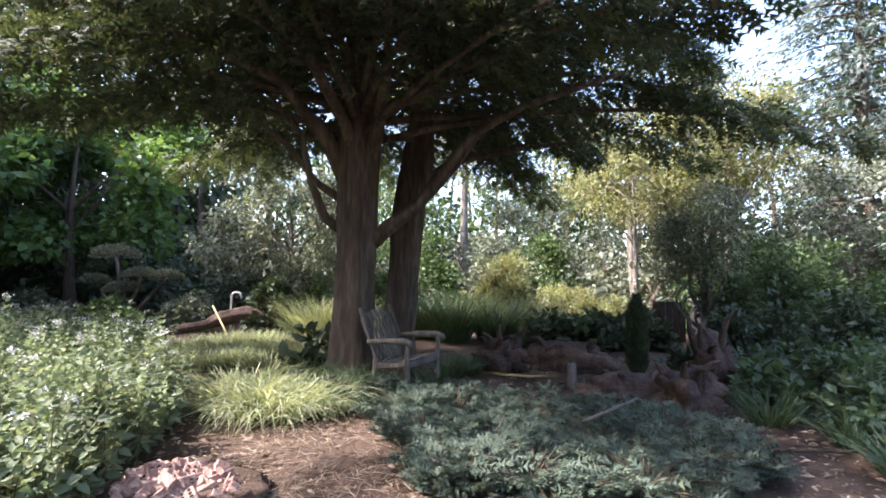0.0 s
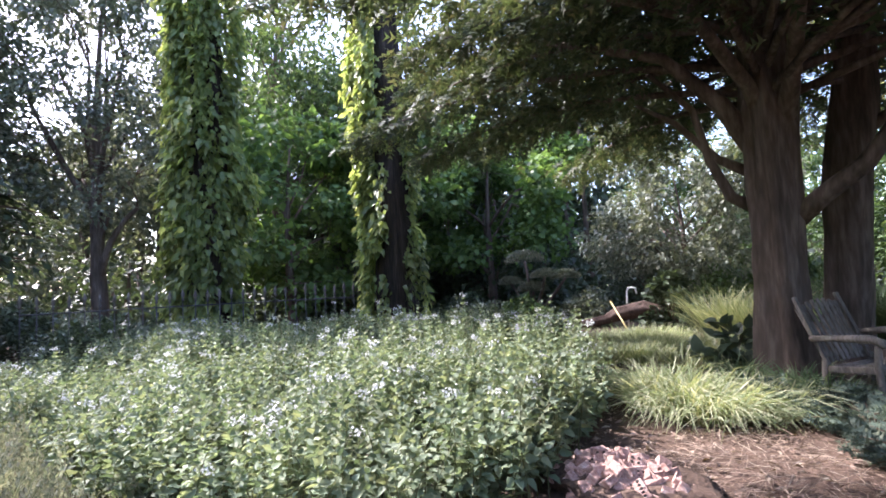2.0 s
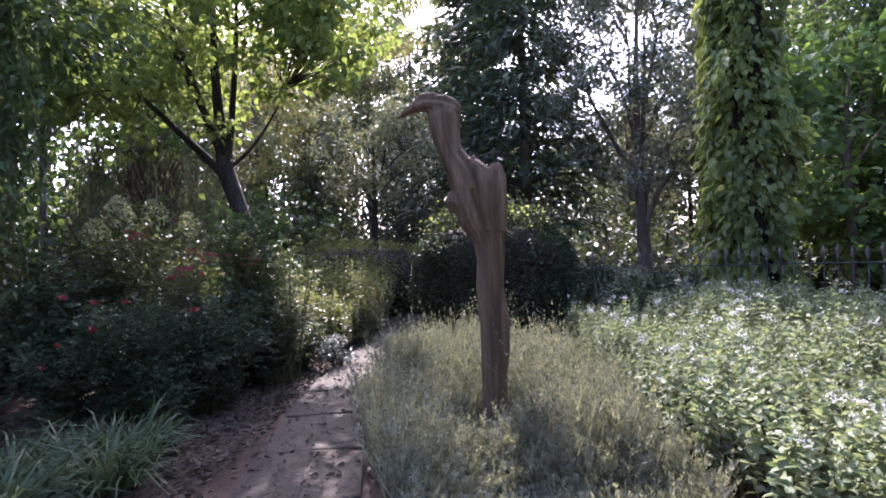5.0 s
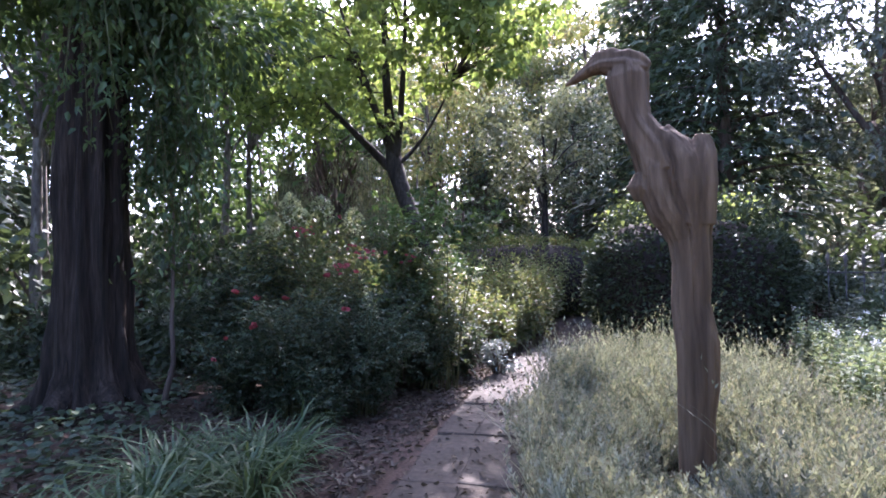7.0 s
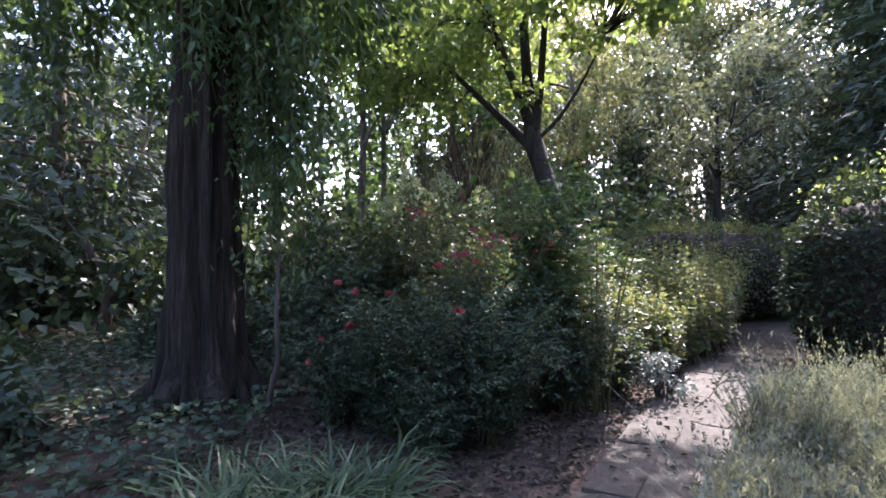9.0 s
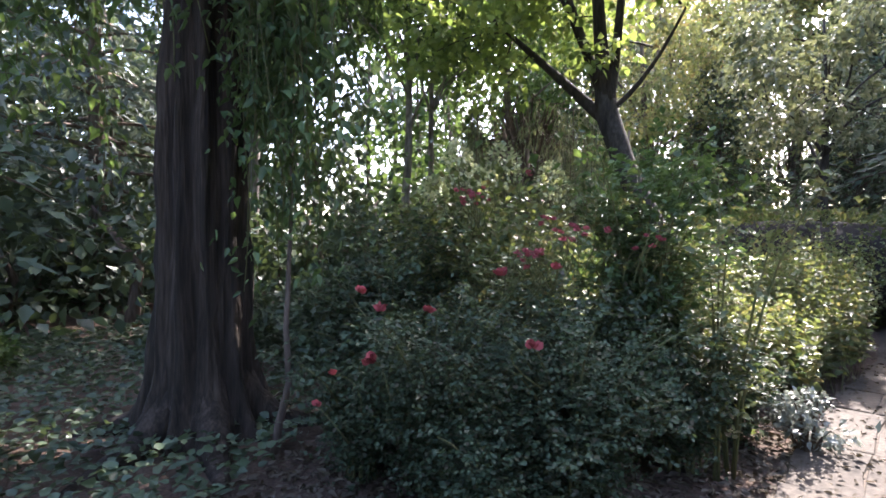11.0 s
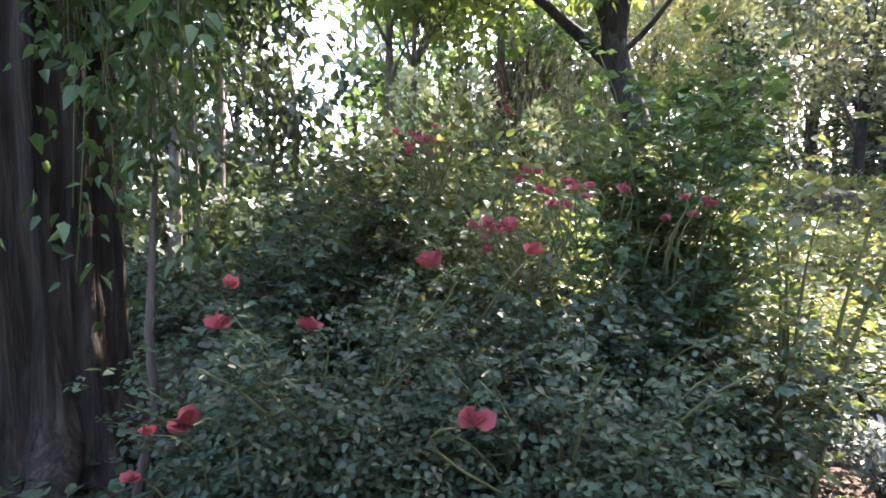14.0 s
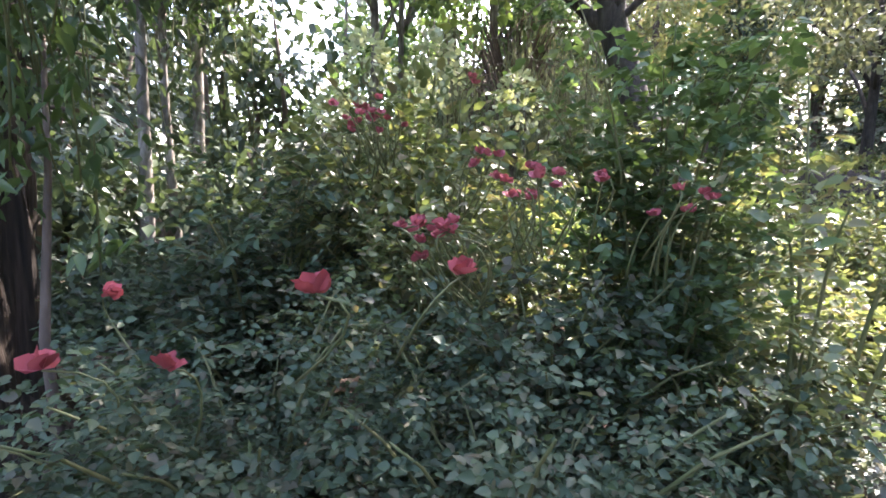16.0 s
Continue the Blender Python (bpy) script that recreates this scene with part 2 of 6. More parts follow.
TEMPLATES = {
    # x across, y along the leaf, z lift
    "kite": ([(0, 0, 0), (0.28, 0.42, 0.10), (0, 1, -0.08), (-0.28, 0.42, 0.10)], [(0, 1, 2), (0, 2, 3)]),
    "broad": ([(0, 0, 0), (0.30, 0.25, 0.07), (0.26, 0.62, 0.05), (0, 1, -0.14), (-0.26, 0.62, 0.05), (-0.30, 0.25, 0.07), (0, 0.45, -0.02)],
              [(0, 1, 6), (1, 2, 6), (2, 3, 6), (3, 4, 6), (4, 5, 6), (5, 0, 6)]),
    "round": ([(0, 0, 0), (0.36, 0.3, 0.06), (0.36, 0.72, 0.05), (0, 1, -0.05), (-0.36, 0.72, 0.05), (-0.36, 0.3, 0.06)],
              [(0, 1, 2, 3), (0, 3, 4, 5)]),
    "nettle": ([(0, 0, 0), (0.28, 0.25, 0.08), (0.2, 0.62, 0.05), (0, 1, -0.13), (-0.2, 0.62, 0.05), (-0.28, 0.25, 0.08)],
               [(0, 1, 2, 3), (0, 3, 4, 5)]),
    "lobed": ([(0, 0, 0), (0.5, 0.2, 0.05), (0.3, 0.6, 0.03), (0, 1, -0.1), (-0.3, 0.6, 0.03), (-0.5, 0.2, 0.05)], [(0, 1, 2, 3), (0, 3, 4, 5)]),
    "needle": ([(-0.05, 0, 0), (0.05, 0, 0), (0.07, 0.5, 0.03), (0, 1, -0.06), (-0.07, 0.5, 0.03)], [(0, 1, 2, 4), (4, 2, 3)]),
    "spray": ([(0, 0, 0), (0.15, 0.38, 0.02), (0.045, 0.42, 0), (0, 1, -0.14), (-0.045, 0.42, 0), (-0.15, 0.38, 0.02)], [(0, 1, 2), (0, 2, 3, 4), (0, 4, 5)]),
    "arch": ([(-0.5, 0, 0), (0.5, 0, 0), (-0.45, 0.4, 0.06), (0.45, 0.4, 0.06), (-0.32, 0.72, -0.08), (0.32, 0.72, -0.08), (0, 0.92, -0.5)],
             [(0, 1, 3, 2), (2, 3, 5, 4), (4, 5, 6)]),
    "frond": ([(-0.03, 0, 0), (0.03, 0, 0), (0.40, 0.42, 0.02), (0.27, 0.78, 0), (0, 1, -0.12), (-0.27, 0.78, 0), (-0.40, 0.42, 0.02)],
              [(0, 1, 2), (0, 1, 3), (0, 1, 4), (0, 1, 5), (0, 1, 6)]),
    "feather": ([(-0.02, 0, 0), (0.02, 0, 0), (0, 1, -0.16), (0, 0.08, 0), (0, 0.26, 0), (0.27, 0.36, 0.03), (-0.27, 0.36, 0.03), (0, 0.32, 0), (0, 0.5, -0.02), (0.24, 0.62, 0), (-0.24, 0.62, 0), (0, 0.56, -0.03), (0, 0.74, -0.06), (0.17, 0.85, -0.07), (-0.17, 0.85, -0.07)],
                [(0, 1, 2), (3, 5, 4), (3, 4, 6), (7, 9, 8), (7, 8, 10), (11, 13, 12), (11, 12, 14)]),
    "blade": ([(-0.5, 0, 0), (0.5, 0, 0), (-0.42, 0.4, 0.02), (0.42, 0.4, 0.02), (-0.28, 0.75, -0.10), (0.28, 0.75, -0.10), (0, 1, -0.30)],
              [(0, 1, 3, 2), (2, 3, 5, 4), (4, 5, 6)]),
}


def unit(a):
    return a / np.maximum(1e-9, np.linalg.norm(a, axis=1, keepdims=True))


def leaves(name, P, D, S, mat, parent=None, shape="kite", W=1.0, up=None, label=""):
    """One mesh of many leaf blades: roots P, directions D, lengths S, widths W times the shape's own."""
    P, D = np.asarray(P, float), unit(np.asarray(D, float))
    n = len(P)
    tv, tf = TEMPLATES[shape]
    tv = np.array(tv)
    S = np.broadcast_to(np.asarray(S, float), (n,))
    W = np.broadcast_to(np.asarray(W, float), (n,))
    U = rng.normal(size=(n, 3)) * 0.55 + (np.array([0, 0, 1.0]) if up is None else up)
    X = unit(np.cross(D, U))
    Z = np.cross(X, D)
    V = (P[:, None, :] + (S * W)[:, None, None] * tv[None, :, 0:1] * X[:, None, :] + S[:, None, None] * tv[None, :, 1:2] * D[:, None, :] + S[:, None, None] * tv[None, :, 2:3] * Z[:, None, :])
    k = len(tv)
    me = bpy.data.meshes.new(name)
    me.vertices.add(n * k)
    me.vertices.foreach_set("co", V.astype(np.float32).ravel())
    flat = np.array([i for f in tf for i in f])
    lens = np.array([len(f) for f in tf])
    starts = np.concatenate([[0], np.cumsum(lens)[:-1]])
    me.loops.add(n * len(flat))
    me.loops.foreach_set("vertex_index", (flat[None, :] + (np.arange(n) * k)[:, None]).astype(np.int32).ravel())
    me.polygons.add(n * len(tf))
    me.polygons.foreach_set("loop_start", (starts[None, :] + (np.arange(n) * len(flat))[:, None]).astype(np.int32).ravel())
    me.update(calc_edges=True)
    me.materials.append(mat)
    ob = new(name, me)
    if parent is not None:
        ob.parent = parent
        ob.matrix_parent_inverse = Matrix.Translation(-Vector(parent.location))
    if label:
        ob["label"] = label
    return ob


class Tubes:
    """Tapered round limbs gathered into one mesh."""

    def __init__(self):
        self.V, self.F = [], []

    def add(self, pts, radii, n=7, rough=0.0, seed=0.0, lobes=0):
        pts = [Vector(p) for p in pts]
        base = len(self.V)
        side = Vector((1, 0.13, 0.07))
        for i, p in enumerate(pts):
            d = (pts[min(i + 1, len(pts) - 1)] - pts[max(i - 1, 0)]).normalized()
            x = (side - d * side.dot(d)).normalized()
            side = x
            y = d.cross(x)
            for k in range(n):
                a = 2 * math.pi * k / n
                r = radii[i]
                if rough:
                    r *= 1 + rough * noise.noise((math.cos(a) * 2.2 + seed, math.sin(a) * 2.2, p.z * 0.7 + seed))
                    r *= 1 + rough * 0.5 * noise.noise((math.cos(a) * 6 + seed, math.sin(a) * 6, p.z * 2.3 + seed))
                    if n > 30:
                        r *= 1 + rough * 0.42 * noise.noise((math.cos(a) * 15 + seed, math.sin(a) * 15, p.z * 1.6))
                if lobes:
                    r *= 1 + 0.09 * math.sin(lobes * a + seed + p.z * 0.4)
                self.V.append(tuple(p + x * (math.cos(a) * r) + y * (math.sin(a) * r)))
        for i in range(len(pts) - 1):
            for k in range(n):
                a, b = base + i * n + k, base + i * n + (k + 1) % n
                self.F.append((a, b, b + n, a + n))
        self.F.append(tuple(base + k for k in reversed(range(n))))
        self.F.append(tuple(base + (len(pts) - 1) * n + k for k in range(n)))
        return self

    def make(self, name, mat, parent=None, label=""):
        ob = mesh_object(name, self.V, self.F, mat, parent, label)
        if parent is not None:
            ob.matrix_parent_inverse = Matrix.Translation(-Vector(parent.location))
        return ob


def curve_pts(a, b, bend, n=7):
    """Points from a to b that sag or swing by the vector bend in the middle."""
    a, b, bend = Vector(a), Vector(b), Vector(bend)
    return [a.lerp(b, i / (n - 1)) + bend * (4 * (i / (n - 1)) * (1 - i / (n - 1))) for i in range(n)]


def refine(pts, radii, k):
    """More rings between the given ones."""
    P, Q = [], []
    for i in range(len(pts) - 1):
        for j in range(k):
            P.append(Vector(pts[i]).lerp(Vector(pts[i + 1]), j / k))
            Q.append(radii[i] + (radii[i + 1] - radii[i]) * j / k)
    return P + [Vector(pts[-1])], Q + [radii[-1]]


def taper(r0, r1, n=7):
    return [r0 + (r1 - r0) * i / (n - 1) for i in range(n)]


def sphere_dirs(n):
    return unit(rng.normal(size=(n, 3)))


def clump_points(centers, radii, n, flat=0.7):
    """n points round the given clump centres, denser towards their shells, and directions outwards."""
    k = rng.integers(0, len(centers), n)
    d = sphere_dirs(n)
    r = radii[k] * rng.random(n) ** 0.45
    P = centers[k] + d * r[:, None] * np.array([1, 1, flat])
    return P, d


def crown_centers(centre, size, n, hollow=0.45):
    d = sphere_dirs(n)
    r = hollow + (1 - hollow) * rng.random(n) ** 0.6
    return np.array(centre) + d * r[:, None] * np.array(size)


def broadleaf(name, x, y, height, r, crown, n_clumps, n_leaves, leaf, mat, bark, label, clump=0.7, lean=(0, 0), shape="kite", category="tree", fork=0.35, group="", trunk_n=10, droop=0.4):
    """A tree: tapered, swaying trunk, limbs out to leaf clumps, and a crown with gaps. crown: (centre dx, dy, z, radius x, y, z)."""
    z0 = ground_z(x, y)
    e = empty(name, x, y, z0, label, category, group)
    cx, cy, cz, rx, ry, rz = crown
    top = Vector((x + lean[0] + cx, y + lean[1] + cy, cz + rz * 0.5))
    t = Tubes()
    sway = Vector((rng.normal() * 0.12, rng.normal() * 0.12, 0)) * height / 6
    n = 12
    trunk = curve_pts((x, y, z0 - 0.1), top, sway, n)
    rad = [r * (1.0 - 0.85 * i / (n - 1)) * (1.35 if i == 0 else 1.0) for i in range(n)]
    t.add(trunk, rad, trunk_n, 0.18, x * 3.1)
    C = crown_centers((x + lean[0] + cx, y + lean[1] + cy, cz), (rx, ry, rz), n_clumps)
    C = C[C[:, 2] > z0 + 0.4]
    limbs = Tubes()
    nodes = []
    for c in C[:9]:
        f = min(0.92, max(fork, fork + 0.5 * (c[2] - cz + rz) / (2 * rz) - 0.1))
        a = trunk[int(f * (n - 1))]
        ra = max(0.015, rad[int(f * (n - 1))] * 0.55)
        q = a.lerp(Vector(c), 0.6) + Vector((rng.normal() * 0.15, rng.normal() * 0.15, 0.12))
        nodes.append((q, ra * 0.5))
        limbs.add(curve_pts(a, q, (rng.normal() * 0.12, rng.normal() * 0.12, 0.08 * (q - a).length), 6), taper(ra, ra * 0.5, 6), 6, 0.15, c[0])
    for c in C[: min(len(C), 60)]:
        q, rq = min(nodes, key=lambda k: (k[0] - Vector(c)).length)
        limbs.add(curve_pts(q, c, (rng.normal() * 0.08, rng.normal() * 0.08, 0.06 * (Vector(c) - q).length), 5), taper(max(0.008, rq * 0.6), 0.006, 5), 4)
    t.make("trunk", bark, e)
    limbs.make("branchwork", bark, e)["kind"] = "stuff"
    R = clump * (0.6 + 0.8 * rng.random(len(C)))
    P, d = clump_points(C, R, n_leaves)
    D = d * 0.6 + rng.normal(size=d.shape) * 0.5 + np.array([0, 0, -droop])
    leaves("crown", P, D, leaf * (0.6 + 0.8 * rng.random(n_leaves)), mat, e, shape, 1.0)
    return e


def conifer(name, x, y, height, radius, low, n_branches, per_branch, size, mat, bark, label, r=0.2, droop=0.25, bare=0.15, shape="spray", spread=0.3, power=1.0, steps=9, group=""):
    """A conifer: straight trunk, whorled limbs that droop, and sprays along each limb."""
    z0 = ground_z(x, y)
    e = empty(name, x, y, z0, label, "tree", group)
    t = Tubes().add([(x, y, z0 - 0.1), (x, y, z0 + 0.3), (x + 0.05, y, z0 + height * 0.5), (x, y, z0 + height)], [r * 1.3, r, r * 0.6, 0.02], 9, 0.15, x)
    t.make("trunk", bark, e)
    limbs = Tubes()
    P, D = [], []
    for i in range(n_branches):
        f = (i + rng.random()) / n_branches
        z = z0 + low + (height - low) * f
        length = radius * (1 - f) ** power * (0.7 + 0.5 * rng.random()) + 0.25
        a = i * 2.399 + rng.normal() * 0.3
        h = np.array([math.cos(a), math.sin(a), 0])
        tip = np.array([x, y, z]) + h * length + np.array([0, 0, -droop * length + rng.normal() * 0.1])
        pts = curve_pts((x, y, z), tip, (0, 0, 0.1 * length), steps)
        limbs.add(pts, taper(0.012 + 0.018 * length, 0.006, steps), 4)
        s = bare + (1 - bare) * rng.random(per_branch)
        q = np.array([x, y, z]) * (1 - s[:, None]) + tip * s[:, None]
        q[:, 2] += 0.4 * length * s * (1 - s)
        w = spread * length * (0.35 + 0.65 * s)[:, None]
        off = rng.normal(size=(per_branch, 3)) * w * np.array([0.55, 0.55, 0.22])
        P.append(q + off)
        D.append(h * 0.8 + off / np.maximum(0.05, w) + np.array([0, 0, -0.45]) + rng.normal(size=(per_branch, 3)) * 0.3)
    limbs.make("branchwork", bark, e)["kind"] = "stuff"
    P, D = np.concatenate(P), np.concatenate(D)
    leaves("crown", P, D, size * (0.6 + 0.8 * rng.random(len(P))), mat, e, shape)
    return e


def shrub(name, x, y, rx, ry, height, n_leaves, leaf, mat, label, clumps=22, clump=0.3, shape="kite", category="shrub", z_low=0.1, stems=10, stem_mat=None, hollow=0.55, droop=0.2, flat=0.8, W=1.0):
    """A bush of several stems with leaf clumps on an uneven dome."""
    z0 = ground_z(x, y)
    e = empty(name, x, y, z0, label, category)
    d = sphere_dirs(clumps)
    d[:, 2] = np.abs(d[:, 2])
    r = hollow + (1 - hollow) * rng.random(clumps)
    C = np.array([x, y, z0 + z_low]) + d * r[:, None] * np.array([rx, ry, height - z_low - clump * 0.4])
    t = Tubes()
    for c in C[:stems * 2]:
        a = (x + rng.normal() * rx * 0.15, y + rng.normal() * ry * 0.15, z0 - 0.03)
        t.add(curve_pts(a, c, (0, 0, 0.15 * height * rng.random()), 6), taper(0.014 + 0.006 * height, 0.004, 6), 5)
    t.make("stemwork", stem_mat or M_TWIG, e)["kind"] = "stuff"
    P, dd = clump_points(C, clump * (0.7 + 0.6 * rng.random(len(C))), n_leaves, flat)
    P[:, 2] = np.maximum(P[:, 2], z0 + 0.03)
    D = dd * 0.7 + rng.normal(size=dd.shape) * 0.45 + np.array([0, 0, 0.15 - droop])
    leaves("foliage", P, D, leaf * (0.6 + 0.8 * rng.random(n_leaves)), mat, e, shape, W)
    return e


def in_poly(X, Y, poly):
    inside = np.zeros(len(X), bool)
    j = len(poly) - 1
    for i in range(len(poly)):
        (xi, yi), (xj, yj) = poly[i], poly[j]
        cross = ((yi > Y) != (yj > Y)) & (X < (xj - xi) * (Y - yi) / (yj - yi + 1e-12) + xi)
        inside ^= cross
        j = i
    return inside


def scatter(poly, n):
    xs, ys = [p[0] for p in poly], [p[1] for p in poly]
    out = np.zeros((0, 2))
    while len(out) < n:
        X = rng.uniform(min(xs), max(xs), n * 2)
        Y = rng.uniform(min(ys), max(ys), n * 2)
        ok = in_poly(X, Y, poly)
        out = np.concatenate([out, np.stack([X[ok], Y[ok]], 1)])
    return out[:n]


def on_ground(XY):
    return np.array([ground_z(x, y) for x, y in XY])


def tufts(name, x, y, r, n, length, mat, label, width=0.012, lean=0.8, category="grass", spread_r=0.12):
    """A clump of arching blades."""
    z0 = ground_z(x, y)
    e = empty(name, x, y, z0, label, category)
    a = rng.random(n) * 6.283
    q = np.sqrt(rng.random(n)) * r
    P = np.stack([x + np.cos(a) * q, y + np.sin(a) * q, np.full(n, z0)], 1)
    b = a + rng.normal(size=n) * 0.5
    k = lean * (0.3 + rng.random(n))
    D = np.stack([np.cos(b) * k, np.sin(b) * k, np.ones(n)], 1)
    L = length * (0.6 + 0.6 * rng.random(n))
    leaves("tuft", P, D, L, mat, e, "arch" if lean > 1.05 else "blade", width / L, up=D * 0 + np.stack([-np.cos(b), -np.sin(b), 0.6 + 0 * b], 1))
    return e


# ---- ground ----
def make_ground():
    xs = np.concatenate([[-400, -150, -60], np.arange(-32, 20.1, 0.5), [40, 100, 400]])
    ys = np.concatenate([[-400, -150, -60], np.arange(-26, 32.1, 0.5), [60, 150, 400]])
    V = [(x, y, ground_z(x, y) + (0.02 * noise.noise((x * 0.9, y * 0.9, 0)) if abs(x) < 30 and abs(y) < 30 else 0)) for y in ys for x in xs]
    n = len(xs)
    F = [(j * n + i, j * n + i + 1, (j + 1) * n + i + 1, (j + 1) * n + i) for j in range(len(ys) - 1) for i in range(n - 1)]
    tagged(mesh_object("ground", V, F, M_MULCH), "reddish brown bark mulch and bare earth", "ground", kind="structure")


PATH_LINE = [(4.0, 1.2), (1.5, 0.45), (-0.5, -0.3), (-2.2, -1.05), (-3.6, -1.5), (-5.2, -1.82), (-7.0, -2.08), (-9.0, -2.12), (-11.5, -2.05), (-14.5, -2.3), (-19.0, -3.2)]


def make_path():
    V, F = [], []
    pts = []
    for (x0, y0), (x1, y1) in zip(PATH_LINE[:-1], PATH_LINE[1:]):
        for k in range(8):
            pts.append((x0 + (x1 - x0) * k / 8, y0 + (y1 - y0) * k / 8))
    for i, (x, y) in enumerate(pts):
        ax, ay = pts[max(0, i - 1)]
        bx, by = pts[min(len(pts) - 1, i + 1)]
        l = math.hypot(bx - ax, by - ay)
        nx, ny = -(by - ay) / l, (bx - ax) / l
        w = 0.42 + 0.05 * noise.noise((i * 0.4, 3.1, 0))
        for k in range(7):
            s = (k / 3 - 1) * w
            z = ground_z(x, y) + 0.035 - 0.03 * abs(k / 3 - 1) ** 3 + 0.008 * noise.noise((x * 3 + nx * s * 3, y * 3, k * 0.7))
            V.append((x + nx * s, y + ny * s, z))
    for i in range(len(pts) - 1):
        for k in range(6):
            a = i * 7 + k
            F.append((a, a + 7, a + 8, a + 1))
    tagged(mesh_object("path", V, F, M_PATH), "worn pale earth and stone path with dry leaves", "path", kind="structure")


make_ground()
make_path()


# ---- the bed with the old cypress ----
def old_cypress():
    x, y = -1.14, 6.65
    z0 = ground_z(x, y)
    e = empty("cypress_tree", x, y, z0, "old spreading cypress with flared brown trunk and dark drooping canopy", "tree")
    t = Tubes()
    t.add(*refine([(x, y, z0 - 0.1), (x, y, z0 + 0.15), (x - 0.01, y, z0 + 0.6), (x, y, z0 + 1.5), (x + 0.02, y, z0 + 2.3), (x + 0.02, y, z0 + 3.0), (x, y + 0.1, z0 + 4.6), (x, y + 0.2, z0 + 7.5)],
          [0.4, 0.31, 0.265, 0.245, 0.255, 0.27, 0.18, 0.05], 7), 56, 0.2, 2.0, 5)
    t.make("trunk", M_BARK, e)
    t = Tubes()
    t.add(*refine([(x + 0.42, y + 1.15, z0 - 0.1), (x + 0.46, y + 1.15, z0 + 0.5), (x + 0.53, y + 1.12, z0 + 1.2), (x + 0.6, y + 1.12, z0 + 2.1), (x + 0.72, y + 1.1, z0 + 3.0), (x + 0.82, y + 1.1, z0 + 4.0), (x + 1.1, y + 1.1, z0 + 6.5)],
          [0.31, 0.25, 0.235, 0.24, 0.22, 0.17, 0.05], 5), 44, 0.2, 5.0, 4)
    t.make("trunk", M_BARK, e, "darker second trunk leaning away")

    def limb(pts, r0, r1):
        Tubes().add(pts, taper(r0, r1, len(pts)), 9, 0.15, pts[0][2]).make("limb", M_BARK, e)
    limb([(x + 0.2, y, z0 + 1.75), (x + 0.45, y - 0.1, z0 + 1.95), (x + 0.8, y - 0.15, z0 + 2.2), (x + 1.1, y - 0.2, z0 + 2.6), (x + 1.5, y - 0.3, z0 + 3.1), (x + 2.1, y - 0.5, z0 + 3.4), (x + 3.2, y - 0.8, z0 + 3.7)], 0.11, 0.03)
    limb([(x + 0.95, y - 0.15, z0 + 2.35), (x + 1.3, y - 0.05, z0 + 2.75), (x + 1.6, y, z0 + 3.2), (x + 1.7, y, z0 + 3.6)], 0.055, 0.02)
    limb([(x - 0.18, y, z0 + 1.9), (x - 0.4, y - 0.05, z0 + 2.05), (x - 0.58, y - 0.1, z0 + 2.5), (x - 0.7, y - 0.2, z0 + 3.1), (x - 1.1, y - 0.4, z0 + 3.6)], 0.075, 0.025)
    limb([(x - 0.2, y, z0 + 2.3), (x - 0.5, y - 0.1, z0 + 2.5), (x - 0.9, y - 0.2, z0 + 3.0), (x - 1.3, y - 0.3, z0 + 3.3)], 0.06, 0.02)
    limb([(x - 0.15, y, z0 + 2.6), (x - 0.4, y - 0.15, z0 + 3.1), (x - 0.9, y - 0.5, z0 + 3.7), (x - 2.2, y - 1.0, z0 + 4.2)], 0.13, 0.03)
    limb([(x + 0.15, y, z0 + 2.7), (x + 0.3, y - 0.3, z0 + 3.2), (x + 0.5, y - 1.0, z0 + 3.8), (x + 0.6, y - 2.2, z0 + 4.2)], 0.12, 0.03)
    limb([(x, y, z0 + 2.8), (x - 0.1, y - 0.3, z0 + 3.2), (x - 0.4, y - 1.2, z0 + 3.8), (x - 0.9, y - 2.4, z0 + 4.1)], 0.11, 0.03)
    limb([(x + 0.7, y + 1.1, z0 + 2.7), (x + 1.3, y + 1.2, z0 + 3.1), (x + 2.4, y + 1.5, z0 + 3.4), (x + 3.6, y + 1.2, z0 + 3.5)], 0.08, 0.02)
    branches = Tubes()
    P, D = [], []
    for i in range(150):
        f = (i + 0.5) / 150
        z = z0 + 3.0 + 5.2 * f
        a = i * 2.399 + rng.normal() * 0.2
        h = np.array([math.cos(a), math.sin(a), 0])
        length = (6.3 - 4.3 * f ** 1.3) * (0.78 + 0.35 * rng.random())
        if h[1] < -0.5:
            length *= 0.96
        if h[0] < -0.3:
            length *= 0.93 if h[1] < -0.6 else 0.8
        root = np.array([x, y, z])
        tip = root + h * length + np.array([0, 0, 0.25 * length * (0.35 - f * 0.1) - 0.45 + rng.normal() * 0.22])
        pts = curve_pts(root, tip, (0, 0, 0.07 * length), 8)
        branches.add(pts, taper(0.05, 0.008, 8), 5)
        m = 560 if h[0] > 0.2 else 420 if h[1] > 0.6 else 620
        s = 0.22 + 0.78 * rng.random(m) ** 0.75
        q = root * (1 - s[:, None]) + tip * s[:, None]
        q[:, 2] += 0.28 * length * s * (1 - s)
        side = np.array([-h[1], h[0], 0])
        u = rng.normal(size=m) * (0.12 * length * (1.15 - s))
        q = q + side * u[:, None] + rng.normal(size=(m, 3)) * np.array([0.09, 0.09, 0.05])
        q[:, 2] -= np.abs(rng.normal(size=m)) * 0.09
        P.append(q)
